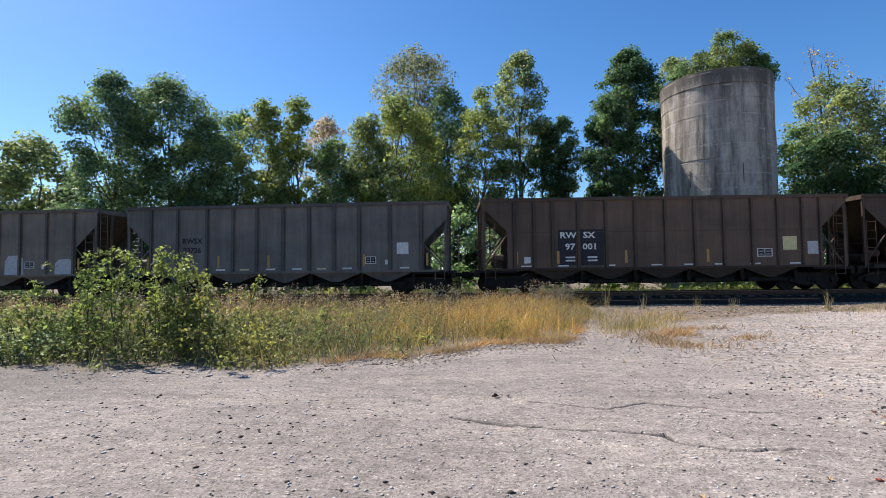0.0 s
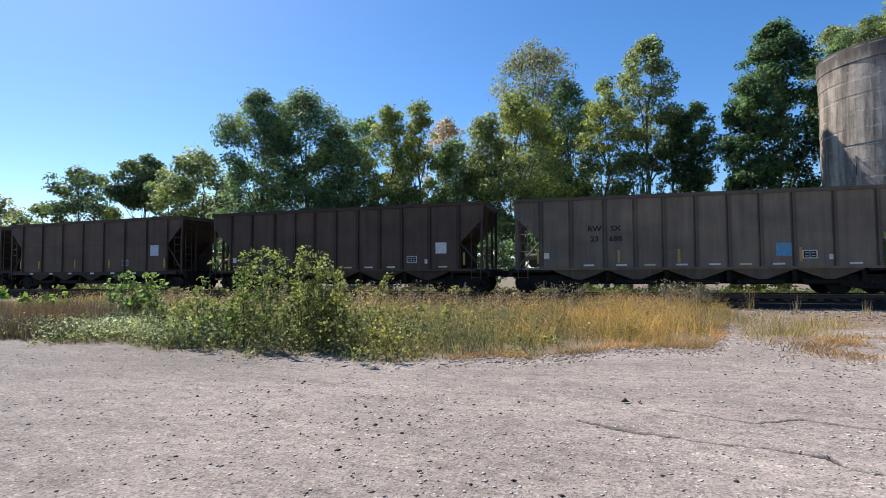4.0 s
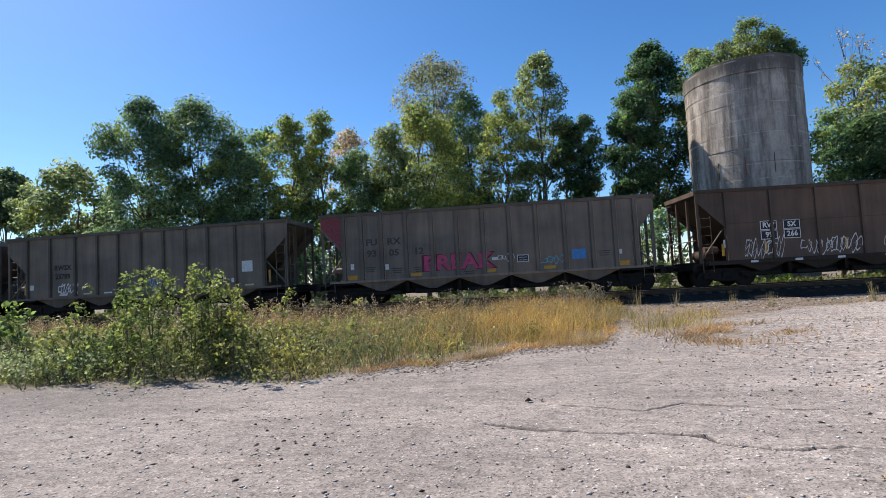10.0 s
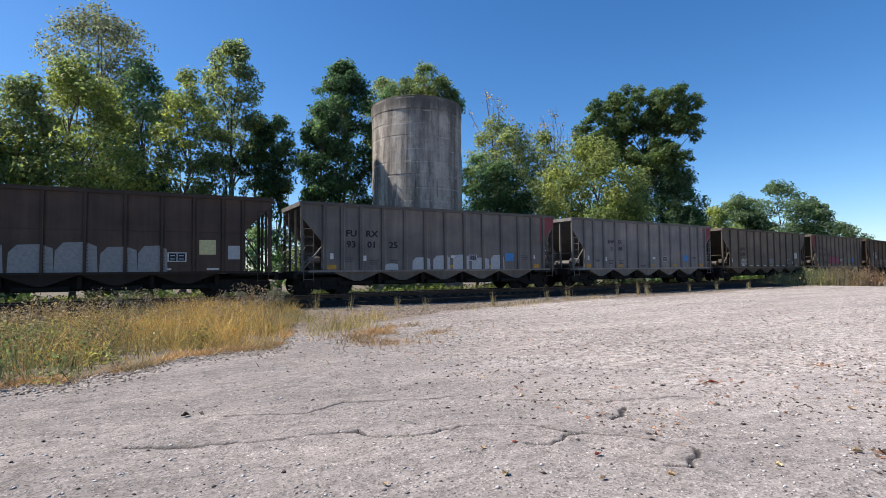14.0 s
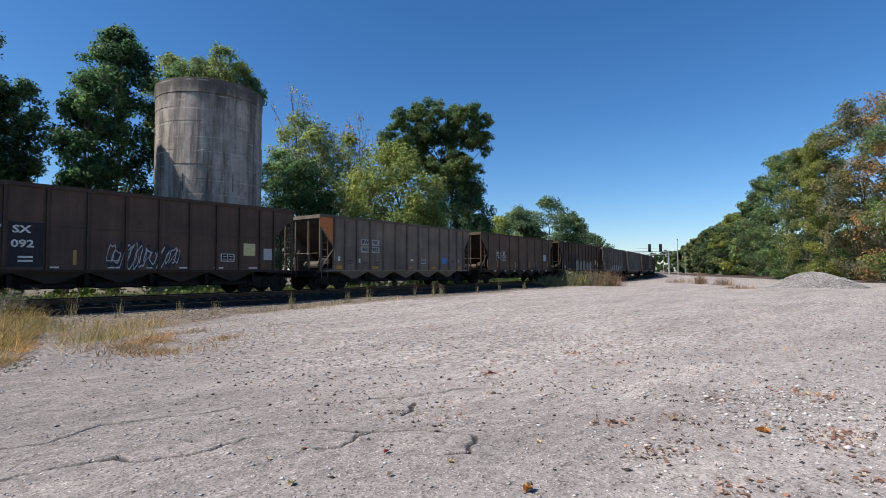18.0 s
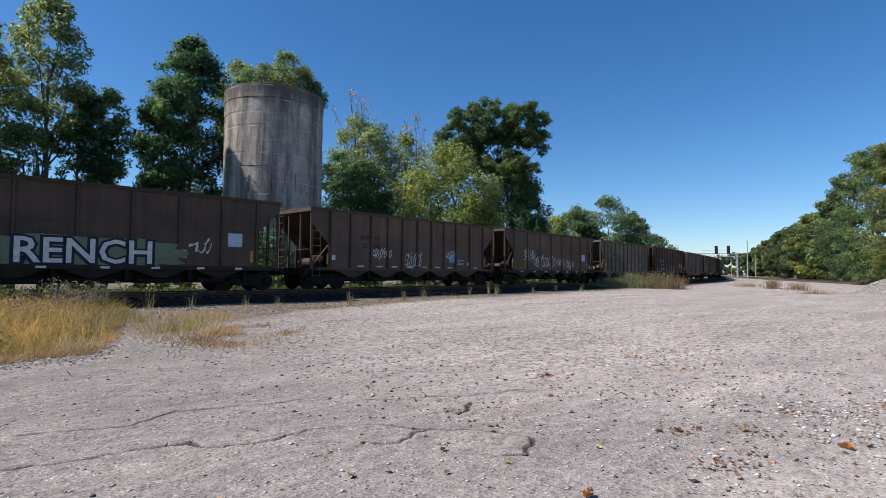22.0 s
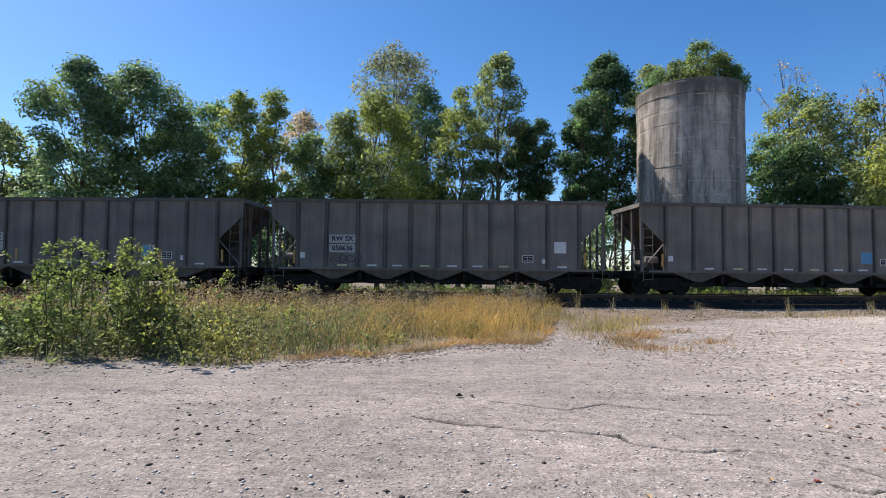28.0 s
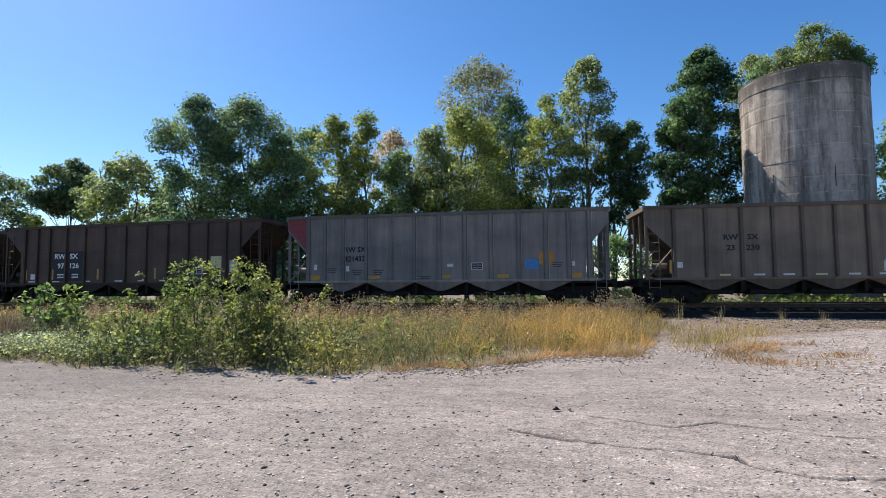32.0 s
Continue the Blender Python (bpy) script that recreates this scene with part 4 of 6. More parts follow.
def tuft(label, x, off, h, colour, seed, n=70, spread=0.09):
    gen = np.random.default_rng(seed)
    h0 = np.interp(x, _X, _H)
    y = np.interp(x, _X, _Y) + HALF - off / math.cos(h0)
    p = gen.normal(size=(n, 2)) * spread * (1.0, 0.5)
    ob = tagged(part("grass_tuft", quads("grass_tuft", blades(gen, p, np.zeros(n), gen.uniform(0.3, 1.0, n) * h, 0.0055, 0.11)), M_GRASS, colour=colour), label, "grass", "tufts along the ballast", kind="stuff")
    ob.location = (x, y, ground_z(x, y) - 0.01)
    return ob


STRAW, WILT = (0.46, 0.37, 0.18), (0.36, 0.31, 0.18)
for i, (x, off, h) in enumerate(((6.4, 4.6, 0.7), (8.1, 5.3, 0.6), (9.0, 5.9, 0.6), (12.5, 5.6, 0.75), (16.1, 5.0, 0.7), (17.4, 5.0, 0.9), (21.8, 4.3, 0.8), (23.2, 4.6, 0.95), (24.0, 4.6, 0.9), (28.5, 4.3, 0.8), (32.4, 3.8, 0.8), (36.0, 4.0, 0.7), (47.0, 4.2, 0.8), (5.2, 4.0, 0.9), (15.2, 5.2, 0.35), (18.6, 5.2, 0.35), (11.3, 6.2, 0.3), (13.4, 5.9, 0.35))):
    tuft("tall straw-coloured grass tuft at the foot of the ballast", x, off, h, STRAW if i % 2 else WILT, 500 + i, 26 + (i * 7) % 30 if h > 0.4 else 130, 0.045 + 0.03 * (i % 3) if h > 0.4 else 0.6)
for i, (x, y, r, n, h, col) in enumerate(((45.5, 25.0, 1.3, 900, 1.3, (0.30, 0.27, 0.14)), (47.2, 23.6, 1.3, 1000, 1.8, (0.25, 0.25, 0.13)), (49.0, 22.2, 1.6, 1100, 1.9, (0.24, 0.19, 0.12)), (50.6, 21.2, 1.3, 700, 1.9, (0.23, 0.15, 0.10)), (44.0, 25.6, 1.0, 400, 0.6, (0.36, 0.28, 0.14)))):
    gen = np.random.default_rng(540 + i)
    p = gen.normal(size=(n, 2)) * r * 0.5
    high = gen.uniform(0.25, 1.0, n) * h * np.exp(-0.35 * np.hypot(p[:, 0], p[:, 1]) / r)
    ob = tagged(part("weed_clump", quads("weed_clump", np.concatenate([blades(gen, p, np.zeros(n), high, 0.016, 0.25), leaf_quads(gen, np.column_stack([p, high * gen.uniform(0.3, 1, n)]), normed(gen.normal(size=(n, 3))), 0.10)])), M_GRASS, colour=col), "clump of tall dry weeds on the gravel", "weeds", kind="stuff")
    ob.location = (x, y, ground_z(x, y))
for i, (b, d, h, r) in enumerate(((75.9, 66, 1.5, 0.35), (77.9, 62, 1.0, 0.5), (79.4, 52, 0.45, 0.7), (73.9, 75, 0.7, 0.8))):
    gen = np.random.default_rng(560 + i)
    ob = tagged(part("weed_clump", quads("weed_clump", blades(gen, gen.normal(size=(260, 2)) * r, np.zeros(260), gen.uniform(0.3, 1, 260) * h, 0.016, 0.25)), M_GRASS, colour=(0.30, 0.20, 0.13)), "rusty dry weed clump on the gravel", "weeds", kind="stuff")
    ob.location = polar(b, d)


# ---- stones, leaves, the gravel pile ----
def rocks(gen, at, size):
    """Many small angular stones as one mesh."""
    base = np.array([(1, 0, 0), (-1, 0, 0), (0, 1, 0), (0, -1, 0), (0, 0, 0.8), (0, 0, -0.6)], float)
    tris = np.array([(0, 2, 4), (2, 1, 4), (1, 3, 4), (3, 0, 4), (2, 0, 5), (1, 2, 5), (3, 1, 5), (0, 3, 5)])
    n = len(at)
    v = base[None] * gen.uniform(0.55, 1.2, (n, 6, 3)) * size[:, None, None] * np.column_stack([gen.uniform(0.7, 1.3, n), gen.uniform(0.7, 1.3, n), gen.uniform(0.4, 0.8, n)])[:, None, :]
    a = gen.uniform(0, 6.28, n)
    c, s = np.cos(a)[:, None], np.sin(a)[:, None]
    v = np.stack([v[..., 0] * c - v[..., 1] * s, v[..., 0] * s + v[..., 1] * c, v[..., 2]], -1) + at[:, None, :]
    f = (tris[None] + 6 * np.arange(n)[:, None, None]).reshape(-1, 3)
    me = bpy.data.meshes.new("stones")
    me.vertices.add(6 * n), me.loops.add(f.size), me.polygons.add(len(f))
    me.vertices.foreach_set("co", v.astype(np.float32).ravel())
    me.loops.foreach_set("vertex_index", f.astype(np.int32).ravel())
    me.polygons.foreach_set("loop_start", np.arange(0, f.size, 3, dtype=np.int32))
    me.polygons.foreach_set("loop_total", np.full(len(f), 3, dtype=np.int32))
    me.update(calc_edges=True)
    return me


def build_stones():
    gen = np.random.default_rng(55)

    def lay(n, r0, r1, b0, b1, small, big, mask=None):
        r = np.sqrt(gen.uniform(r0 * r0, r1 * r1, n)) if r1 < 9 else gen.uniform(r0, r1, n)
        b = np.radians(gen.uniform(b0, b1, n))
        x, y = r * np.sin(b), r * np.cos(b)
        keep = y < weed_edge(x) + 0.3
        if mask is not None:
            keep &= mask(x, y)
        x, y = x[keep], y[keep]
        s = small + (big - small) * gen.uniform(size=len(x)) ** 5
        return rocks(gen, np.column_stack([x, y, ground_z(x, y) + s * 0.15]), s)

    tagged(part("loose_stones", lay(20000, 2.8, 14, -62, 95, 0.005, 0.026), M_STONE), "small loose stones scattered over the asphalt", "stones", kind="stuff")
    rough = lambda x, y: (weed_edge(x) - y < 0.8) | ((x + 0.45 * y > 7.5) & (fbm(x, y, 0.5, 4) > -0.25))
    tagged(part("loose_gravel", lay(46000, 4.5, 30, -40, 95, 0.010, 0.045, rough), M_STONE), "pale loose gravel over the worn edge of the lot", "gravel", kind="stuff")
    east = lambda x, y: (x + 0.3 * y > 4.5) | (gen.uniform(size=len(x)) < 0.2) | (np.hypot(x + 3.2, (y - 5.7) * 1.6) < 1.9)
    tagged(part("dark_stones", lay(9500, 3.2, 30, -50, 95, 0.011, 0.036, east), M_DARK_STONE), "dark brown pebbles strewn over the lot", "stones", kind="stuff")
    tagged(part("pale_stones", lay(2400, 3.0, 34, -50, 95, 0.009, 0.034, east), M_PALE_STONE), "whitish stones strewn over the lot", "stones", kind="stuff")
    patch_of = lambda x, y: np.hypot((x - 7.3) / 1.6, (y - 0.5) / 1.0) + 0.25 * fbm(x, y, 1.5, 9) < 1.0
    tagged(part("coarse_stones", lay(3000, 4.5, 10, 70, 95, 0.010, 0.05, patch_of), M_STONE), "patch of coarse pale broken stone", "stones", kind="stuff")
    edge = lambda x, y: (weed_edge(x) - y < 1.3 * gen.uniform(size=len(x)) ** 1.5) & (x > -2.6) & (x < 7)
    tagged(part("edge_rubble", lay(60000, 8.5, 17, -18, 30, 0.014, 0.044, edge), M_RUBBLE), "brown-grey rubble along the edge of the weeds", "stones", kind="stuff")
    # ballast stones on the near shoulder
    s, o = gen.uniform(-25, 70, 17000), 3.0 + 4.2 * gen.uniform(size=17000) ** 1.3
    p = np.array([track(a, -b, 0.02 + 0.35 * min(1, max(0, (3.3 - b) / 1.55))) for a, b in zip(s, o)])
    p[:, 2] = np.maximum(p[:, 2], ground_z(p[:, 0], p[:, 1]) + 0.01)
    p = p[o < np.interp(s, (0, 6.4, 9.5, 14, 23.5, 40), (7.4, 7.4, 6.4, 5.6, 5.1, 4.6)) + 0.3 * np.sin(s * 1.7)]
    tagged(part("ballast_stones", rocks(gen, p, gen.uniform(0.022, 0.055, len(p))), M_RUBBLE), "brown-grey angular ballast stones beside the rails", "stones", kind="stuff")


build_stones()


def gravel_pile():
    gen = np.random.default_rng(66)
    ob = tagged(new("gravel_pile"), "low heap of pale crushed stone on the lot", "gravel pile")
    ob.location = polar(85.3, 58.0)
    rr, aa = np.meshgrid(np.linspace(0, 1, 22), np.linspace(0, 2 * math.pi, 56, endpoint=False))
    x, y = rr * np.cos(aa) * 3.2, rr * np.sin(aa) * 3.8
    shape = lambda x, y: 1.3 * np.clip(1 - (x / 3.2) ** 2 - (y / 3.8) ** 2, 0, 1) ** 1.15 * (1 + 0.12 * np.sin(x * 1.7 + y)) + 0.05 * np.sin(5 * x) * np.sin(4 * y)
    z = shape(x, y) - 0.05
    n, m = x.shape
    faces = [(i * m + j, i * m + j + 1, ((i + 1) % n) * m + j + 1, ((i + 1) % n) * m + j) for i in range(n) for j in range(m - 1)]
    part("mound", solids("mound", np.stack([x, y, z], -1).reshape(-1, 3).tolist(), faces), M_STONE_BED, ob)
    k = 6500
    r, a = np.sqrt(gen.uniform(0, 1, k)), gen.uniform(0, 6.28, k)
    px, py = r * np.cos(a) * 3.3, r * np.sin(a) * 3.9
    part("crushed_stone", rocks(gen, np.column_stack([px, py, shape(px, py)]), gen.uniform(0.03, 0.09, k)), M_STONE, ob)


M_STONE_BED = Nodes("stone_bed", 0.95)
M_STONE_BED.set("Base Color", M_STONE_BED.ramp(M_STONE_BED.cells(M_STONE_BED.coords(), 14.0), (0.0, (0.10, 0.09, 0.08)), (0.4, (0.30, 0.28, 0.26)), (1.0, (0.56, 0.53, 0.5))))
M_STONE_BED.bump(M_STONE_BED.cells(M_STONE_BED.coords(), 14.0, "Distance"), 0.8, 0.06)
M_STONE_BED = M_STONE_BED.mat
gravel_pile()


def leaf_blade(size, curl, seed):
    """One fallen leaf: lobed, curled up at its edges."""
    gen = np.random.default_rng(seed)
    bm = bmesh.new()
    c = bm.verts.new((0, 0, 0.004))
    ring = []
    for k in range(14):
        a = 2 * math.pi * k / 14
        r = size * (0.5 + 0.10 * (k % 2) + 0.12 * math.cos(a)) * gen.uniform(0.8, 1.15)
        ring.append(bm.verts.new((r * math.cos(a), r * 0.62 * math.sin(a), 0.004 + curl * size * (0.15 + abs(math.sin(a))) * gen.uniform(0.4, 1.0))))
    for k in range(14):
        bm.faces.new((c, ring[k], ring[(k + 1) % 14]))
    return bm


FALLEN = (("bright orange curled fallen leaf on the asphalt", (0.50, 0.21, 0.05)), ("pale straw-coloured fallen leaf on the asphalt", (0.55, 0.42, 0.22)), ("dry tan fallen leaf on the asphalt", (0.42, 0.29, 0.16)), ("reddish fallen leaf on the asphalt", (0.38, 0.09, 0.05)), ("dark brown curled fallen leaf on the asphalt", (0.06, 0.04, 0.03)))
for i, (x, y, k, s) in enumerate(((3.43, 2.02, 0, 0.10), (6.07, 0.95, 0, 0.12), (6.3, 0.82, 2, 0.08), (2.39, 3.43, 1, 0.07), (3.49, 2.79, 2, 0.06), (3.33, 3.4, 3, 0.07), (2.55, 4.01, 2, 0.05), (5.98, 1.76, 2, 0.09), (5.46, 2.23, 4, 0.08), (5.3, 2.35, 2, 0.07), (0.24, 6.6, 4, 0.10), (0.4, 6.62, 4, 0.07), (2.9, 4.0, 3, 0.05), (6.9, 3.1, 2, 0.07), (-2.2, 5.2, 4, 0.05), (8.16, 0.8, 1, 0.08), (1.5, 3.7, 2, 0.05), (3.0, 3.0, 2, 0.05), (4.4, 2.5, 1, 0.06), (6.88, 4.79, 3, 0.10))):
    lab, col = FALLEN[k]
    ob = tagged(part("fallen_leaf", leaf_blade(s, 0.45, 600 + i), M_TINT, colour=col), lab, "leaf", "fallen leaves on the lot")
    ob.location, ob.rotation_euler[2] = (x, y, ground_z(x, y) + 0.004), i * 1.3
_g = np.random.default_rng(91)


HEAPS = ((6.43, 0.37), (6.19, 0.40), (6.62, 0.22), (6.0, 0.30), (4.75, 1.63), (4.9, 1.5), (5.46, 2.23), (5.98, 1.76), (6.88, 4.79), (7.19, 1.62), (8.2, 0.9), (8.16, 0.62), (9.6, 4.7), (8.9, 3.5), (5.2, 0.2), (4.4, 0.9))


def litter(label, n, colour, seed, size, heaped=0.0, reach=9.0):
    """Dry leaves: a share gathered in small drifts, the rest strewn thinly."""
    gen = np.random.default_rng(seed)
    k = int(n * heaped)
    pick = gen.integers(0, len(HEAPS), k)
    centre = np.array(HEAPS)[pick]
    turn = np.radians(-30 + 40 * gen.uniform(size=len(HEAPS)))[pick]
    a, b = gen.normal(size=k) * 0.16, gen.normal(size=k) * 0.10
    x = np.concatenate([centre[:, 0] + a * np.cos(turn) - b * np.sin(turn), 4 + gen.exponential(reach, n - k)])
    y = np.concatenate([centre[:, 1] + a * np.sin(turn) + b * np.cos(turn), gen.normal(4.0, 4.5, n - k)])
    keep = (np.hypot(x, y) > 2.6) & (y < weed_edge(x)) & (beside(x, y) > 5)
    keep[k:] &= fbm(x[k:], y[k:], 0.5, 3) > -0.25
    p = np.column_stack([x, y, ground_z(x, y) + 0.010])[keep]
    tagged(part("leaf_litter", quads("leaf_litter", leaf_quads(gen, p, normed(gen.normal(size=p.shape) * 0.45 + (0, 0, 1)), size)), M_GRASS, colour=colour), label, "leaves", kind="stuff")


litter("dry tan leaf litter drifted over the lot", 900, (0.44, 0.31, 0.23), 92, 0.046, 0.16)
litter("pale curled dry leaves drifted over the lot", 420, (0.56, 0.45, 0.34), 94, 0.042, 0.12)
litter("red-brown leaf litter strewn over the lot", 800, (0.40, 0.20, 0.13), 93, 0.046, 0.22)
litter("dark brown leaf crumbs strewn over the lot", 1700, (0.12, 0.08, 0.06), 95, 0.034, 0.02, 14.0)
litter("reddish-brown leaf crumbs strewn over the lot", 2400, (0.31, 0.20, 0.15), 96, 0.034, 0.04, 14.0)


# ---- signals, poles and the second track ----
def signal_bridge():
    ob = tagged(new("signal_bridge"), "grey steel cantilever signal bridge with two black signal heads", "signal")
    ob.location, ob.rotation_euler[2] = polar(73.1, 172), -radians(73.1)
    steel = plain("galvanised_steel", (0.42, 0.43, 0.44), 0.5, 0.4)
    bm = box(-0.22, 0.22, -0.22, 0.22, -0.2, 7.4, bevel=0.03)
    part("mast", bm, steel, ob)
    bm = None
    for z in (6.5, 7.5):
        for y in (-0.5, 0.5):
            bm = rod((-12.0, y, z), (0.6, y, z), 0.07, bm, 6)
    for k in range(10):
        x = -12 + 1.25 * k
        rod((x, -0.5, 6.5), (x + 1.25, -0.5, 7.5), 0.05, bm, 5)
        rod((x, -0.5, 7.5), (x, -0.5, 6.5), 0.05, bm, 5)
    part("truss", bm, steel, ob)
    part("walkway_rail", rod((-9, -0.6, 8.4), (0.2, -0.6, 8.4), 0.04, None, 5), steel, ob)
    for x in (-5.3, -2.2):
        head = part("signal_head", box(x - 0.42, x + 0.42, -0.8, -0.65, 7.3, 9.7, bevel=0.1), M_BLACK, ob, "black signal head with round hoods")
        for z in (7.8, 8.5, 9.2):
            part("hood", rod((x, -0.8, z), (x, -1.15, z), 0.17, None, 10), M_BLACK, head)


signal_bridge()


def pole(bearing, dist, h, arms=0):
    ob = tagged(new("utility_pole"), "slim grey pole beside the far track", "pole", "poles by the track")
    ob.location = polar(bearing, dist)
    part("shaft", rod((0, 0, -0.3), (0, 0, h), 0.16, None, 10, 0.1), M_POLE, ob)
    for k in range(arms):
        part("crossarm", box(-1.2, 1.2, -0.06, 0.06, h - 0.8 - k, h - 0.68 - k), M_POLE, ob)
    if not arms:
        part("lamp_head", box(-0.7, 0.3, -0.12, 0.12, h - 0.05, h + 0.12, bevel=0.03), M_POLE, ob)


M_POLE = plain("weathered_pole", (0.36, 0.36, 0.36), 0.8)
pole(73.95, 180, 11.4), pole(74.6, 260, 10.0, 2), pole(72.6, 320, 10.0, 2)


def siding():
    """The second track in front of the wood."""
    way = ((48, -32), (63, -14), (79, -2), (100, 10), (126, 22), (160, 38), (205, 58), (260, 80))
    pts = []
    for (ax, ay), (bx, by) in zip(way, way[1:]):
        k = int(math.hypot(bx - ax, by - ay) / 2)
        pts += [(ax + (bx - ax) * i / k, ay + (by - ay) * i / k) for i in range(k)]
    pts = np.array(pts)
    for _ in range(6):
        pts[1:-1] = (pts[:-2] + 2 * pts[1:-1] + pts[2:]) / 4
    d = np.gradient(pts, axis=0)
    d /= np.linalg.norm(d, axis=1)[:, None]
    side = np.column_stack([-d[:, 1], d[:, 0]])

    def ribbon(name, prof, material):
        n = len(prof)
        verts = [(*(p + s * o), z) for p, s in zip(pts, side) for o, z in prof]
        faces = [(i * n + j, i * n + (j + 1) % n, (i + 1) * n + (j + 1) % n, (i + 1) * n + j) for i in range(len(pts) - 1) for j in range(n)]
        return part(name, solids(name, verts, faces), material)

    tagged(ribbon("siding_ballast", [(-2.4, 0.0), (-1.5, 0.28), (1.5, 0.28), (2.4, 0.0)], M_TIE), "brown ballast of the second track before the wood", "ballast", kind="structure")
    for o in (-0.7525, 0.7525):
        tagged(ribbon("siding_rail", [(o - 0.04, 0.28), (o - 0.04, 0.46), (o + 0.04, 0.46), (o + 0.04, 0.28)], M_RAIL), "rusty rail of the second track before the wood", "rail", "rails of the second track")


siding()


def ties():
    bm = box(-0.115, 0.115, -1.3, 1.3, -0.17, 0.0, bevel=0.012)
    me = mesh_of("tie", bm)
    me.materials.append(M_TIE)
    for k in range(200):
        s = -45 + 0.55 * k
        m = track(s, 0.0, RAIL_Z - 0.174)
        tie = new("tie", me)
        tie.parent = ballast
        tie.matrix_basis = pose(m.x, m.y, m.z, 0, 0, math.degrees(np.interp(s, _S, _H)))


ties()


# ---- the train ----
CAR_PITCH, SPEED = 16.18, 15.286
POSTS = {
    "silver": (1.05, 1.85, 2.75, 3.85, 5.0, 6.1, 7.25, 8.4, 9.55, 10.75, 11.9, 12.85, 13.7),
    "tan": (1.15, 2.4, 3.77, 4.97, 6.07, 7.27, 8.45, 9.57, 10.7, 12.07, 13.45),
    "long": (1.4, 2.25, 3.05, 4.15, 5.35, 6.6, 7.9, 9.15, 10.4, 11.6, 12.7, 13.75, 14.5),
    "wide": (1.2, 3.05, 4.9, 6.7, 8.45, 10.15, 11.85, 13.4),
}
LENGTH = {"silver": 14.5, "tan": 14.6, "long": 15.65, "wide": 14.5}
TOP = {"silver": 4.02, "tan": 4.0, "long": 4.05, "wide": 4.02}
SILL = 1.08


def truck(car, x):
    t = part("truck", box(-0.2, 0.2, -1.15, 1.15, 0.42, 0.66, bevel=0.04), M_STEEL, car, "black cast steel wheel truck", at=Matrix.Translation((x, 0, 0)))
    for y in (-1.02, 1.02):
        frame_shape = [(-1.2, 0.55), (-1.2, 0.40), (-0.75, 0.36), (-0.42, 0.24), (0.42, 0.24), (0.75, 0.36), (1.2, 0.40), (1.2, 0.55), (0.55, 0.78), (-0.55, 0.78)]
        part("side_frame", prism(frame_shape, y - 0.07, y + 0.07), M_STEEL, t)
        bm = None
        for k in (-0.16, 0.0, 0.16):
            bm = rod((k, y - 0.09, 0.36), (k, y - 0.09, 0.62), 0.055, bm, 8)
        part("spring", bm, M_STEEL, t)
    for ax in (-0.89, 0.89):
        part("axle", rod((ax, -1.1, 0.46), (ax, 1.1, 0.46), 0.08), M_STEEL, t)
        for y in (-0.76, 0.76):
            bm = rod((ax, y - 0.055, 0.46), (ax, y + 0.055, 0.46), 0.455, None, 24)
            rod((ax, y + math.copysign(0.055, -y), 0.46), (ax, y + math.copysign(0.085, -y), 0.46), 0.485, bm, 24)
            part("wheel", bm, M_STEEL, t)
            part("bearing_cap", rod((ax, math.copysign(1.0, y), 0.46), (ax, math.copysign(1.2, y), 0.46), 0.12, None, 10), M_STEEL, t)


def ladder(x, y, z0, z1, along=True, width=0.42):
    dx, dy = (width / 2, 0) if along else (0, width / 2)
    bm = rod((x - dx, y - dy, z0), (x - dx, y - dy, z1), 0.016, None, 5)
    rod((x + dx, y + dy, z0), (x + dx, y + dy, z1), 0.016, bm, 5)
    k = int((z1 - z0) / 0.36)
    for i in range(k + 1):
        z = z0 + 0.08 + i * (z1 - z0 - 0.16) / k
        rod((x - dx, y - dy, z), (x + dx, y + dy, z), 0.013, bm, 5)
    return bm


def hat(x, w, y, out, z0, z1):
    """A pressed hat-section post with thin flanges."""
    bm = box(x - w / 2 - 0.045, x + w / 2 + 0.045, y, y + 0.012 * out, z0, z1)
    own = bmesh.new()
    ring = [(-w / 2, 0.008), (-w * 0.40, 0.085), (w * 0.40, 0.085), (w / 2, 0.008)]
    low = [own.verts.new((x + a, y + b * out, z0)) for a, b in ring]
    top = [own.verts.new((x + a, y + b * out, z1)) for a, b in ring]
    for i in range(3):
        own.faces.new((low[i], low[i + 1], top[i + 1], top[i]))
    own.faces.new(low), own.faces.new(top[::-1])
    return join(bm, own)


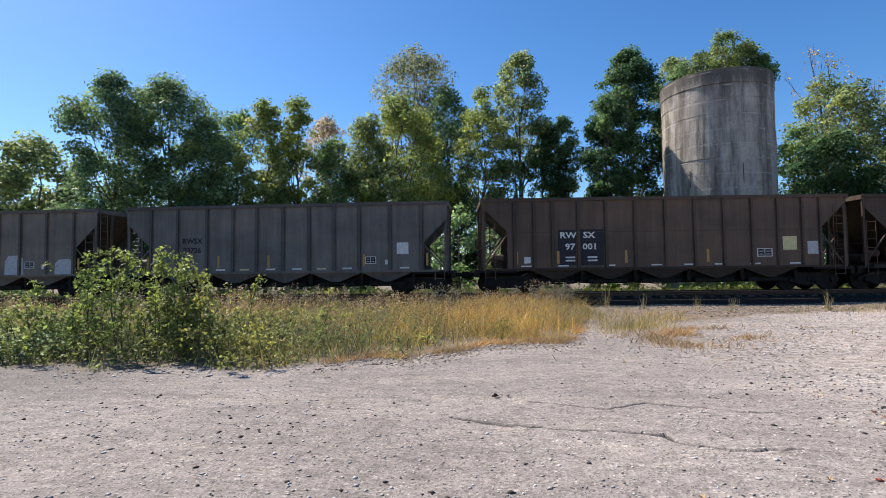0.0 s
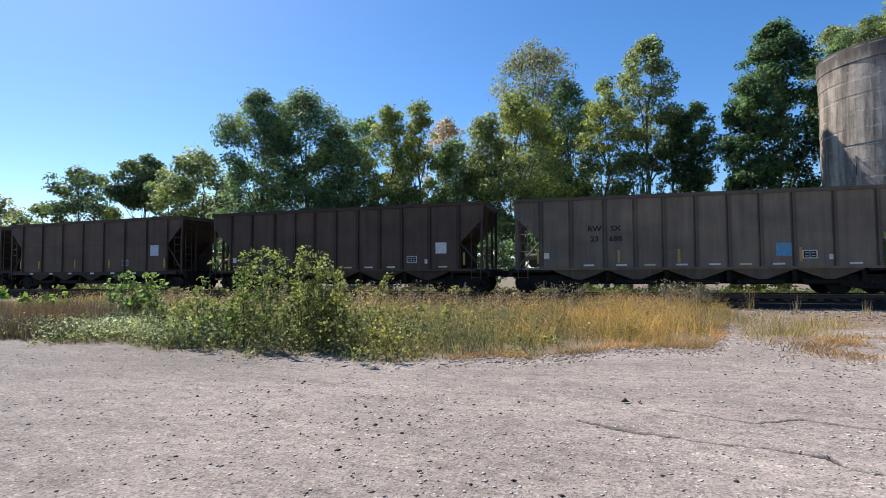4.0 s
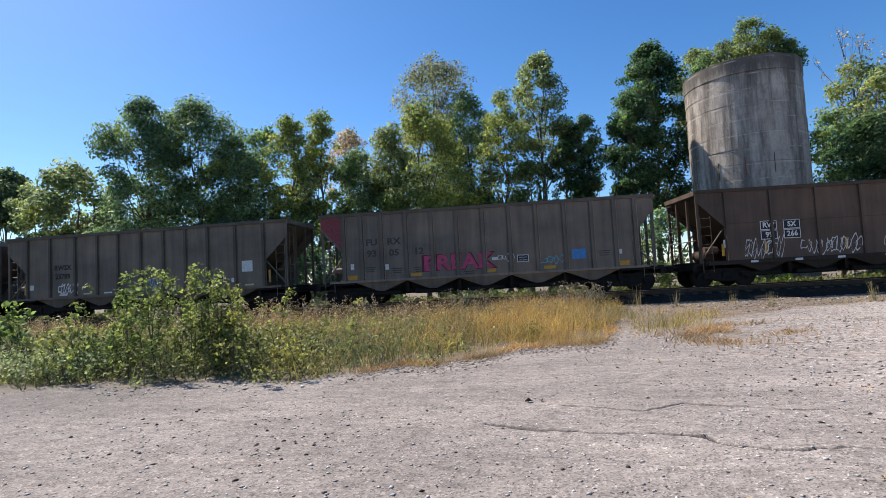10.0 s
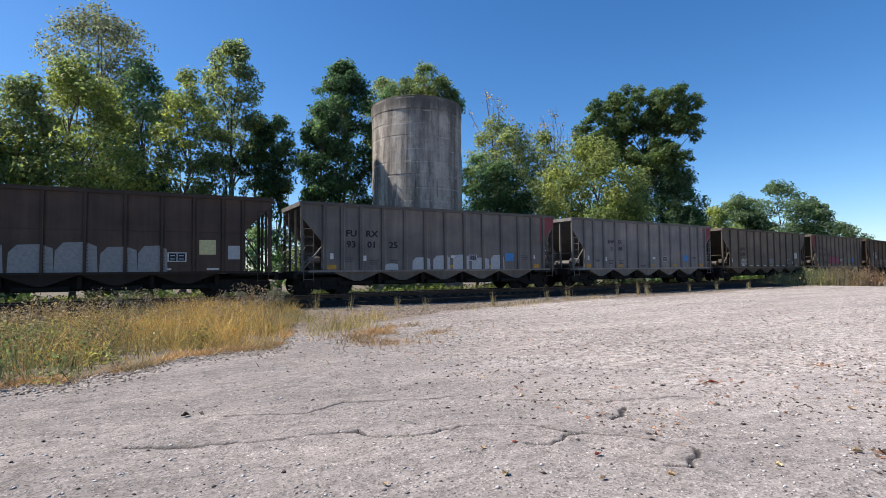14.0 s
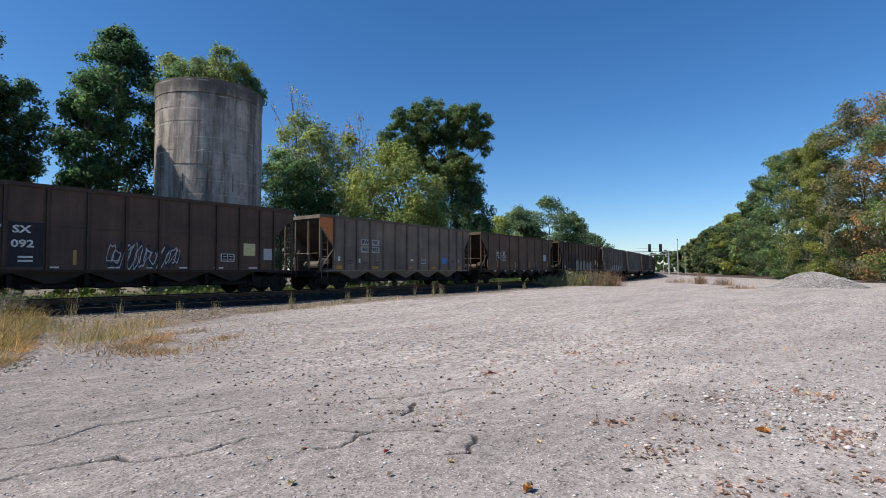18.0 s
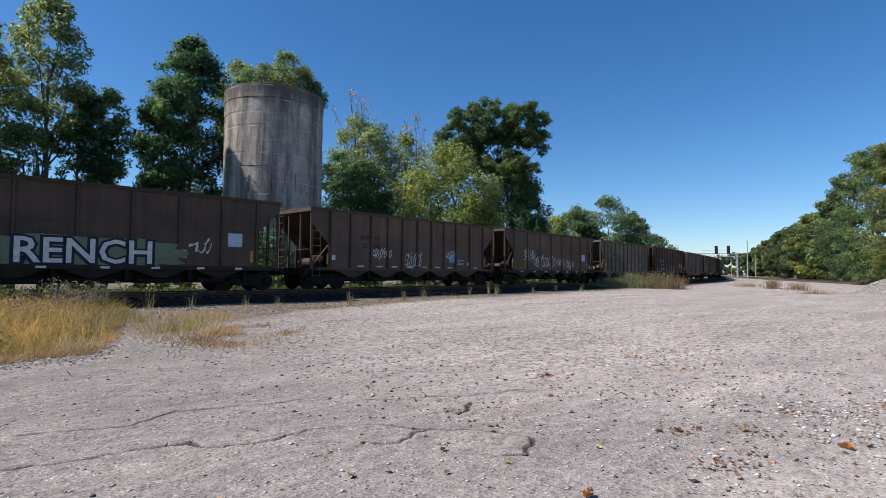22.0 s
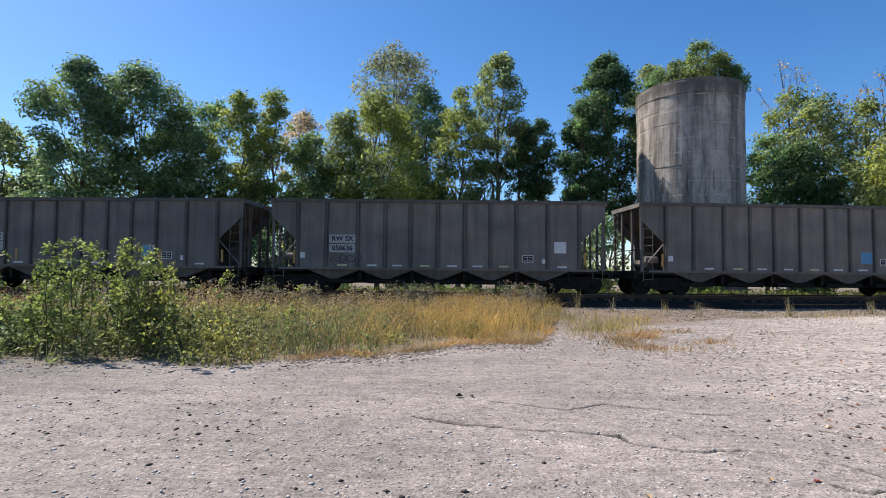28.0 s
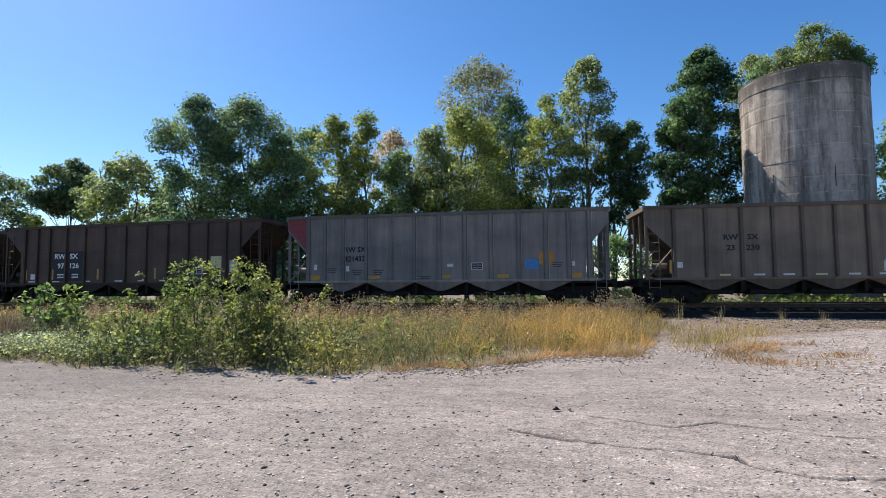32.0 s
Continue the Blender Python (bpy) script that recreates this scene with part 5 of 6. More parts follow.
def hopper_car(style):
    """An open-top coal hopper car, x along the train, z from the rail head."""
    length, top = LENGTH[style], TOP[style]
    h = length / 2
    inset, knee, nose = {"silver": (0.95, 2.35, 3.45), "tan": (1.05, 2.3, 3.35), "long": (1.1, 2.7, 3.80), "wide": (1.15, 2.5, 3.65)}[style]
    car = new("hopper_car")
    outline = [(-h, top), (h, top), (h, nose), (h - inset, knee), (h - inset, SILL), (-h + inset, SILL), (-h + inset, knee), (-h, nose)]
    for y in (-1.53, 1.53):
        part("side_sheet", prism(outline, y - 0.015, y + 0.015), M_PAINT, car)
        out = math.copysign(1, y)
        part("seam_strip", box(-h + 1.0, h - 1.0, y + 0.008 * out, y + 0.022 * out, 2.62, 2.66), M_PAINT, car)
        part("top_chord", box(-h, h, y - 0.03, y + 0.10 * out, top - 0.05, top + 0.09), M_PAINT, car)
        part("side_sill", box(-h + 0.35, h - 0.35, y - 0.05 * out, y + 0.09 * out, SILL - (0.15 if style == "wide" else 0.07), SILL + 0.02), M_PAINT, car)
        wide = {"silver": 0.17, "tan": 0.12, "long": 0.11, "wide": 0.10}[style]
        for p in POSTS[style]:
            x = p - h
            z0, z1 = SILL + 0.02, top - 0.05
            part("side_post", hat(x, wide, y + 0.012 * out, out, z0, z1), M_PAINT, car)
            if y < 0:
                bm = None
                for q in np.arange(z0 + 0.05, z1 - 0.04, 0.12):
                    bm = box(x + wide / 2 + 0.012, x + wide / 2 + 0.042, y - 0.034, y - 0.02, q, q + (0.09 if style == "silver" else 0.035), bm)
                tagged(part("rivet_strip", bm, M_PAINT, car), kind="stuff")
    for e in (-1, 1):
        slope = [(e * (h - 0.05), top - 0.02), (e * (h - 0.05), top - 0.16), (e * (h - 2.75), SILL + 0.15), (e * (h - 2.8), SILL + 0.28)]
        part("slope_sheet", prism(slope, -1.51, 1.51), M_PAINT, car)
        part("end_chord", box(e * h - 0.06, e * h + 0.06, -1.6, 1.6, top - 0.12, top + 0.07), M_PAINT, car)
        part("end_platform", box(e * (h + 0.25), e * (h - 1.5), -1.55, 1.55, SILL - 0.16, SILL - 0.06), M_STEEL, car)
        part("end_sill", box(e * (h + 0.28), e * (h + 0.12), -1.5, 1.5, SILL - 0.35, SILL - 0.02), M_STEEL, car)
        for y in (-1.5, -0.55, 0.55, 1.5):
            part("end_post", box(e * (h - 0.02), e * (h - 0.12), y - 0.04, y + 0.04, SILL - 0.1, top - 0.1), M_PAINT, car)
        for y in (-1.5, 1.5):
            part("brace", rod((e * (h - 0.08), y * 0.96, SILL), (e * (h - 1.35), y * 0.96, knee + 0.25), 0.035, None, 6), M_PAINT, car)
            part("ladder", ladder(e * (h - 0.35), y * 1.035, SILL - 0.45, nose - 0.15 if style == "long" else 3.0), M_PAINT, car)
        part("end_ladder", ladder(e * (h + 0.02), -1.15 * e, SILL - 0.2, top - 0.15, False), M_PAINT, car)
        part("handrail", rod((e * (h + 0.05), -1.45, 2.0), (e * (h + 0.05), 1.45, 2.0), 0.02, None, 5), M_PAINT, car)
        bm = rod((e * (h + 0.2), 0, 0.86), (e * (h + 0.78), 0, 0.86), 0.09, None, 8)
        box(e * (h + 0.55), e * (h + 0.82), -0.16, 0.16, 0.70, 1.0, bm, 0.03)
        part("coupler", bm, M_STEEL, car)
        truck(car, e * (h - 1.28))
    bm = rod((-h + 0.75, -0.75, SILL + 0.28), (-h + 0.75, 0.45, SILL + 0.28), 0.23, None, 14)
    part("brake_reservoir", bm, M_PAINT, car)
    part("brake_cylinder", rod((-h + 0.4, -1.1, SILL + 0.5), (-h + 0.95, -1.1, SILL + 0.5), 0.15, None, 12), M_PAINT, car)
    ring = [(0.27 + 0.018 * math.cos(b), 0.018 * math.sin(b)) for b in (0, 1.257, 2.513, 3.77, 5.027)]
    verts = [(-h - 0.16 + d, 0.9 + r * math.cos(a), 2.3 + r * math.sin(a)) for a in np.arange(16) * math.pi / 8 for r, d in ring]
    faces = [(5 * k + i, 5 * k + (i + 1) % 5, 5 * ((k + 1) % 16) + (i + 1) % 5, 5 * ((k + 1) % 16) + i) for k in range(16) for i in range(5)]
    wheel = part("brake_wheel", solids("brake_wheel", verts, faces), M_STEEL, car)
    for dy, dz in ((0.27, 0), (0, 0.27)):
        part("spoke", rod((-h - 0.16, 0.9 - dy, 2.3 - dz), (-h - 0.16, 0.9 + dy, 2.3 + dz), 0.014, None, 5), M_STEEL, wheel)
    part("center_sill", box(-h - 0.2, h + 0.2, -0.2, 0.2, 0.72, 1.0), M_STEEL, car)
    part("door_beam", box(-h + 2.6, h - 2.6, -0.9, 0.9, 0.42, 1.0, bevel=0.05), M_STEEL, car, "black hopper door gear")
    for k in range(5):
        x = (k - 2) * 2.3
        chute = [(x - 1.13, SILL - 0.05), (x + 1.13, SILL - 0.05), (x + 1.13, SILL - 0.09), (x + 0.14, 0.60), (x - 0.14, 0.60), (x - 1.13, SILL - 0.09)]
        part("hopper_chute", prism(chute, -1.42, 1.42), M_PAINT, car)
        part("chute_gate", box(x - 0.85, x + 0.85, -1.2, 1.2, 0.40, 0.62, bevel=0.05), M_STEEL, car)
        part("cross_bearer", box(x + 1.08, x + 1.22, -1.3, 1.3, 0.5, SILL - 0.1), M_STEEL, car)
    return car


_letters = {}


def lettering(text, size, bold=0.03):
    if (text, size, bold) not in _letters:
        curve = bpy.data.curves.new("lettering", "FONT")
        curve.body, curve.size, curve.resolution_u = text, size, 2
        curve.align_x, curve.align_y, curve.offset = "CENTER", "CENTER", bold * size
        ob = new("tmp", curve)
        _letters[text, size, bold] = bpy.data.meshes.new_from_object(ob)
        bpy.data.objects.remove(ob)
        bpy.data.curves.remove(curve)
    return _letters[text, size, bold].copy()


def write(car, text, x, z, size=0.3, material=None, proud=1.556, label="", wide=1.0, bold=0.03):
    """Letters on the near side, centred at x from the car's middle."""
    m = Matrix.Translation((x, -proud, z)) @ pose(0, 0, 0, 90) @ Matrix.Diagonal((wide, 1, 1, 1))
    return part("lettering", lettering(text, size, bold), material or M_WHITE, car, label, None, m)


def patch(car, name, x, z, w, h, colour, label="", proud=1.547, tilt=0.0):
    return part(name, box(-w / 2, w / 2, -0.003, 0.003, -h / 2, h / 2), M_TINT, car, label, colour, Matrix.Translation((x, -proud - 0.003, z)) @ pose(0, 0, 0, 0, tilt, 0))


def framed(car, x, z, w=0.5, h=0.32):
    """The black inspection panel with a white frame and unreadable white lines."""
    p = patch(car, "inspection_panel", x, z, w, h, (0.55, 0.55, 0.53), "black inspection panel with white frame")
    for dx in (-0.25, 0.25):
        q = patch(car, "panel_field", x + dx * w * 0.9, z, w * 0.40, h * 0.8, (0.02, 0.02, 0.025), proud=1.551)
        q.parent, q.matrix_basis = p, Matrix.Translation((dx * w * 0.9, -0.005, 0))
        for k in (-0.2, 0.15):
            s = patch(car, "text_bar", 0, 0, w * 0.25, h * 0.09, (0.5, 0.5, 0.5))
            s.parent, s.matrix_basis = p, Matrix.Translation((dx * w * 0.9, -0.009, k * h))


def scrawl(car, x, z, w, h, colour, seed, label, thick=0.05, loops=9):
    """Sprayed graffiti of loops and strokes that spell nothing."""
    gen = np.random.default_rng(seed)
    verts, faces = [], []
    for k in range(loops):
        cx = x - w / 2 + w * (k + 0.5) / loops
        a0, turns = gen.uniform(0, 6.28), gen.uniform(3.5, 6.5)
        rx, rz = w / loops * gen.uniform(0.35, 0.75), h * gen.uniform(0.25, 0.5)
        cz = z + gen.normal() * h * 0.05
        n = 18
        for i in range(n + 1):
            a = a0 + turns * i / n
            u = Vector((math.cos(a), math.sin(a) + 0.25 * math.sin(3 * a + k)))
            for s in (-1, 1):
                q = 1 + s * thick / (rx + rz)
                verts.append((cx + rx * q * u.x + 0.2 * rz * u.y, -1.5535 - 0.0004 * k, cz + rz * q * u.y))
            if i or k:
                b = len(verts) - 4
                faces.append((b, b + 1, b + 3, b + 2))
    return part("graffiti", solids("graffiti", verts, faces), M_TINT, car, label, colour)


def cloud(car, x, z, w, h, colour, seed, label):
    """A sprayed cloud with a lobed outline."""
    gen = np.random.default_rng(seed)
    n = 40
    a = np.arange(n) * 2 * math.pi / n
    r = 1 + 0.24 * np.abs(np.sin(5.5 * a + gen.uniform(0, 6))) + gen.normal(size=n) * 0.02
    pts = [(x + w / 2 * q * math.copysign(abs(math.cos(b)) ** 0.6, math.cos(b)), max(1.1, z + h / 2 * q * math.copysign(abs(math.sin(b)) ** 0.7, math.sin(b)))) for q, b in zip(r, a)]
    return part("graffiti", prism(pts, -1.6295, -1.625), M_TINT, car, label, colour)


WHITE, YELLOW, AMBER, BLUE, PALE, CREAM = (0.60, 0.60, 0.58), (0.50, 0.26, 0.035), (0.42, 0.24, 0.07), (0.06, 0.22, 0.48), (0.42, 0.50, 0.58), (0.55, 0.50, 0.26)
WHITEWASH = (0.42, 0.42, 0.42)


def dress(car, style, seed):
    """The small signs that every car of a kind wears."""
    h = LENGTH[style] / 2
    gen = np.random.default_rng(900 + seed)
    at = lambda u: u - h
    if style == "silver":
        for u, w in ((1.35, 0.5), (4.25, 0.5), (7.5, 0.48), (10.05, 0.5), (13.1, 0.55)):
            patch(car, "reflector", at(u), 1.24, w, 0.14 if 2 < u < 12 else 0.2, YELLOW, "yellow reflector strip")
        for u, z, w, k in ((1.39, 1.72, 0.15, 0.26), (2.93, 1.64, 0.2, 0.24), (7.72, 1.74, 0.28, 0.13), (13.0, 1.74, 0.18, 0.2)):
            patch(car, "sticker", at(u), z, w, k, WHITE)
        patch(car, "blue_placard", at(11.3), 1.74, 0.6, 0.42, BLUE, "blue placard sticker")
        framed(car, at(8.92), 1.68)
        for u, z in ((2.2, 1.65), (3.4, 1.55), (4.4, 1.55), (6.6, 1.25), (12.35, 1.8)):
            for k in range(3):
                patch(car, "text_bar", at(u), z - 0.09 * k, 0.5 - 0.08 * k, 0.035, (0.05, 0.05, 0.05))
    elif style == "tan":
        for k, u in enumerate((3.1, 4.4, 5.5, 6.7, 7.9, 9.0, 10.15, 12.7)):
            patch(car, "reflector", at(u), 1.2, 0.42, 0.07, WHITE if (k + seed) % 3 else CREAM, "pale reflector strip")
        patch(car, "sticker", at(1.35), 1.62, 0.24, 0.24, WHITE)
        patch(car, "sticker", at(11.95), 1.45, 0.24, 0.2, WHITE)
        framed(car, at(11.2), 1.55)
        if seed % 2:
            patch(car, "placard", at(12.62), 2.05, 0.52, 0.5, WHITE, "white paper placard")
        else:
            patch(car, "placard", at(10.4), 1.75, 0.66, 0.5, (0.10, 0.27, 0.42), "faded blue placard")
        for u in (1.0, 13.7) + ((4.3, 6.6, 10.9) if seed % 3 == 1 else ()):
            patch(car, "rust_streak", at(u), 1.55, 0.10, 0.55, AMBER)
    elif style == "long":
        for k, u in enumerate((1.9, 3.5, 5.5, 7.5, 8.9, 10.2, 11.7, 13.4)):
            patch(car, "reflector", at(u), 1.19, 0.45, 0.06, WHITE, "pale reflector strip")
        for u in (1.5, 3.28, 6.2, 9.7):
            patch(car, "yellow_bar", at(u), 1.55, 0.11, 0.55, AMBER)
        patch(car, "sticker", at(1.95), 1.45, 0.28, 0.28, WHITE)
        framed(car, at(12.12), 1.66, 0.66, 0.36)
        patch(car, "placard", at(13.2), 2.05, 0.6, 0.58, CREAM, "yellow paper placard")
        patch(car, "placard", at(14.2), 1.85, 0.5, 0.55, WHITEWASH, "torn grey placard")
    else:
        for k, u in enumerate((2.2, 4.0, 5.7, 7.6, 9.3, 11.0, 12.6)):
            patch(car, "reflector", at(u), 1.01, 0.3, 0.09, WHITE, "pale reflector strip", proud=1.621)
        for u in (1.0, 2.75, 6.0, 8.9, 13.2):
            patch(car, "yellow_bar", at(u), 1.55, 0.11, 0.5, YELLOW)
        patch(car, "sticker", at(1.12), 1.8, 0.2, 0.32, WHITE)
        framed(car, at(10.2), 1.6)
        patch(car, "placard", at(12.45), 2.25, 0.62, 0.58, PALE, "pale blue paper placard")


def mark_split(car, style, a, b, c, d, u=3.32, z=2.72, size=0.30, material=None, gap=0.42):
    """Reporting marks in two rows, split by a post."""
    h = LENGTH[style] / 2
    for text, x, zz in ((a, u - gap, z), (b, u + gap, z), (c, u - gap, z - 0.43), (d, u + gap, z - 0.43)):
        if text:
            write(car, text, x - h, zz, size, material or M_BLACK, wide=1.15)


def mark_plate(car, style, number):
    """White letters on a black panel."""
    h = LENGTH[style] / 2
    patch(car, "black_panel", 4.33 - h, 1.98, 2.1, 1.55, (0.018, 0.018, 0.024), "black painted panel behind the reporting marks", proud=1.546)
    for text, x, z in (("RW", 3.72, 2.5), ("SX", 4.62, 2.5), (number[:2], 3.80, 2.0), (number[2:], 4.66, 2.0)):
        write(car, text, x - h, z, 0.36, M_WHITE, wide=1.2)
    for x in (3.8, 4.75):
        for k in range(2):
            patch(car, "text_bar", x - h, 1.55 - 0.14 * k, 0.42, 0.07, WHITE, proud=1.552)


def mark_boxes(car, style, number):
    """Four white-framed black letter boxes."""
    h = LENGTH[style] / 2
    for text, x, z in (("RW", 2.92, 2.48), ("SX", 3.86, 2.48), (number[:2], 2.92, 2.08), (number[2:], 3.86, 2.08)):
        patch(car, "letter_box", x - h, z, 0.68, 0.38, WHITE, "white-framed black letter box", proud=1.546)
        patch(car, "letter_field", x - h, z, 0.62, 0.32, (0.02, 0.02, 0.025), proud=1.5505)
        write(car, text, x - h, z, 0.30, M_WHITE, proud=1.558)


def mark_band(car, style, a, b, u=3.1, z=2.35, dark=True):
    """Marks on a painted-over block."""
    h = LENGTH[style] / 2
    for text, zz in ((a, z), (b, z - 0.42)):
        patch(car, "repainted_block", u - h, zz, 1.15, 0.36, (0.03, 0.03, 0.035) if dark else (0.36, 0.36, 0.35), "repainted block behind the marks")
        write(car, text, u - h, zz, 0.30, M_WHITE if dark else M_BLACK, proud=1.558)


def corner(car, style, end, colour, label):
    """A painted end panel."""
    h = LENGTH[style] / 2
    top = TOP[style]
    x0, x1 = h - 1.0, h - 0.03
    bm = prism([(end * x0, top - 0.06), (end * x1, top - 0.06), (end * x1, 3.5), (end * x0, 2.45)], -1.5515, -1.5465)
    part("end_panel", bm, M_TINT, car, label, colour)


def wash(car, style, spans, colour=WHITEWASH, z=1.1):
    """Blocks of whitewash over old graffiti."""
    h = LENGTH[style] / 2
    for u, w, k in spans:
        bm = prism([(u - w / 2 - h, z), (u + w / 2 - h, z), (u + w * 0.47 - h, z + k * 0.86), (u + w * 0.2 - h, z + k), (u - w * 0.3 - h, z + k * 0.97), (u - w * 0.48 - h, z + k * 0.7)], -1.5545, -1.5495)
        part("whitewash", bm, M_TINT, car, "white paint block over old graffiti", colour)


GREYS, SILVER, TAN, BROWN, RUST = (0.170, 0.155, 0.145), (0.225, 0.214, 0.207), (0.172, 0.145, 0.116), (0.088, 0.058, 0.043), (0.108, 0.074, 0.055)
PEWTER = (0.265, 0.250, 0.238)
SAND = (0.175, 0.147, 0.122)
# style, colour, place along the train
CARS = {
    -4: ("tan", TAN, 8.0), -3: ("wide", BROWN, 8.0), -2: ("silver", SILVER, 8.0), -1: ("wide", BROWN, 8.0),
    0: ("long", RUST, 8.39), 1: ("tan", GREYS, 7.95), 2: ("tan", SAND, 8.05), 3: ("silver", SILVER, 7.61), 4: ("tan", TAN, 7.63),
    5: ("tan", BROWN, 7.83), 6: ("wide", BROWN, 7.36), 7: ("tan", TAN, 7.83), 8: ("silver", TAN, 7.96), 9: ("wide", RUST, 8.5),
    10: ("silver", SAND, 8.45), 11: ("tan", TAN, 8.5), 12: ("silver", SILVER, 8.51), 13: ("silver", GREYS, 8.73), 14: ("long", BROWN, 8.63),
    15: ("wide", RUST, 8.06), 16: ("silver", SAND, 7.99), 17: ("long", BROWN, 7.4), 18: ("silver", TAN, 7.19), 19: ("wide", RUST, 7.23),
    20: ("tan", RUST, 7.46), 21: ("wide", BROWN, 7.42), 22: ("silver", GREYS, 7.27), 23: ("tan", SAND, 7.36), 24: ("wide", RUST, 7.47),
    25: ("tan", PEWTER, 7.58), 26: ("tan", GREYS, 8.58), 27: ("tan", GREYS, 8.63), 28: ("tan", GREYS, 8.93), 29: ("long", BROWN, 8.52),
    30: ("tan", TAN, 8.11), 31: ("silver", SILVER, 8.31), 32: ("long", BROWN, 8.03), 33: ("tan", TAN, 8.0), 34: ("wide", BROWN, 8.0),
    35: ("tan", BROWN, 8.0), 36: ("silver", GREYS, 8.0), 37: ("wide", BROWN, 8.0), 38: ("tan", TAN, 8.0),
}
LABELS = {
    PEWTER: "bright pewter-grey ribbed coal hopper car rolling on the track",
    SAND: "dusty sand-coloured ribbed coal hopper car rolling on the track",
    SILVER: "silver-grey ribbed open-top coal hopper car rolling on the track", GREYS: "dusty grey ribbed coal hopper car rolling on the track",
    TAN: "grimy tan ribbed coal hopper car rolling on the track", BROWN: "dark brown coal hopper car rolling on the track",
    RUST: "rusty brown coal hopper car rolling on the track",
}
# Colour factor per part and style; hopper_chute values hold the shade under the car.
PART_TONE = {
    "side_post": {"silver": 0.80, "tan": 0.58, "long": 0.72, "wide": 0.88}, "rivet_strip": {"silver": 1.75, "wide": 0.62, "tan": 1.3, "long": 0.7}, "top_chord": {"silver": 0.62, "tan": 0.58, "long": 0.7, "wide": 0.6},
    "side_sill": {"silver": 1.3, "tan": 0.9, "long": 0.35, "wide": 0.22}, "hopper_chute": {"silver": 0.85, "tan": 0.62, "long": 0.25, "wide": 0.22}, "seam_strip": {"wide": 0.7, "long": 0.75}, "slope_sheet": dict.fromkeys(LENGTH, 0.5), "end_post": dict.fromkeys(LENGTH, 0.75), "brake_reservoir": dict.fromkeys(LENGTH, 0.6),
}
protos = {s: hopper_car(s) for s in LENGTH}
cars, spare = {}, dict(protos)
for number, (style, colour, centre) in sorted(CARS.items(), key=lambda c: -c[0]):
    last = not any(CARS[n][0] == style for n in CARS if n < number)
    car = protos[style] if last else copy_thing(protos[style], Matrix.Identity(4))
    tagged(car, LABELS[colour], "hopper car", "cars of the coal train")
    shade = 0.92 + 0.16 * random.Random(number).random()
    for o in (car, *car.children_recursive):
        part_tone = PART_TONE.get(o.name.split(".")[0], {}).get(style, 1.0)
        o.color = (*[c * shade * part_tone for c in colour], 1)
    cars[number] = car
for number, car in cars.items():
    dress(car, CARS[number][0], number)

RED, TAG = (0.20, 0.045, 0.05), "white spray-painted graffiti tag"
for n, a, b, c, d in ((3, "RW", "SX", "12", "146"), (12, "RW", "SX", "12", "185"), (18, "RW", "SX", "12", "295"), (4, "RW", "SX", "23", "688"), (30, "RW", "SX", "23", "230"), (20, "RW", "SX", "23", "440"), (16, "RW", "SX", "900", "983"), (8, "RW", "SX", "053", "114")):
    mark_split(cars[n], CARS[n][0], a, b, c, d, {"silver": 3.85, "tan": 3.77}[CARS[n][0]])
for u, z in ((3.42, 2.72), (4.27, 2.72), (3.42, 2.29), (4.27, 2.29)):
    patch(cars[16], "letter_box", u - 7.25, z, 0.72, 0.36, (0.34, 0.33, 0.32), "pale painted letter box")
patch(cars[22], "letter_box", 3.3 - 7.25, 2.5, 1.35, 0.38, (0.45, 0.44, 0.43), "pale painted letter box")
for u in (3.42, 4.27):
    patch(cars[8], "letter_box", u - 7.25, 2.72, 0.66, 0.34, (0.30, 0.29, 0.28), "pale painted letter box")
for n, a, b in ((1, "RWSX", "23726"), (11, "RWSX", "23789"), (23, "RWSX", "23540"), (25, "RWSX", "23593"), (31, "RW SX", "421432"), (7, "RWSX", "23608"), (22, "RW SX", "050148")):
    style = CARS[n][0]
    u = 3.08 if style == "tan" else 3.3
    for text, z in ((a, 2.5), (b, 2.08)):
        if text:
            write(cars[n], text, u - LENGTH[style] / 2, z, 0.33, M_BLACK)
mark_band(cars[27], "tan", "RW SX", "050636", dark=False), mark_band(cars[28], "tan", "RW SX", "050507", dark=False)
for n, s in ((0, "97001"), (17, "97092"), (29, "97114"), (32, "97126")):
    mark_plate(cars[n], "long", s)
patch(cars[14], "black_panel", 4.33 - LENGTH["long"] / 2, 1.98, 2.1, 1.55, (0.018, 0.018, 0.024), "black painted panel behind the reporting marks")
for n, s in ((9, "99266"), (15, "99355"), (19, "99338"), (21, "99572"), (24, "99264")):
    mark_boxes(cars[n], "wide", s)
for n, rows in ((10, (("FU", 2.3, 2.75), ("RX", 3.3, 2.75), ("93", 2.3, 2.25), ("05", 3.3, 2.25), ("12", 4.4, 2.25))), (13, (("FU", 2.3, 2.75), ("RX", 3.3, 2.75), ("93", 2.3, 2.25), ("01", 3.3, 2.25), ("25", 4.4, 2.25)))):
    for text, u, z in rows:
        write(cars[n], text, u - LENGTH["silver"] / 2, z, 0.40, M_FADED if n == 10 else M_BLACK, wide=1.15)
for n, end in ((3, 1), (12, 1), (18, 1), (13, 1), (10, -1), (31, -1), (14, 1)):
    if n != 14:
        corner(cars[n], "silver", end, RED, "faded red end panel")
for n, end in ((16, -1), (26, 1)):
    corner(cars[n], CARS[n][0], end, (0.45, 0.15, 0.04), "orange end panel")
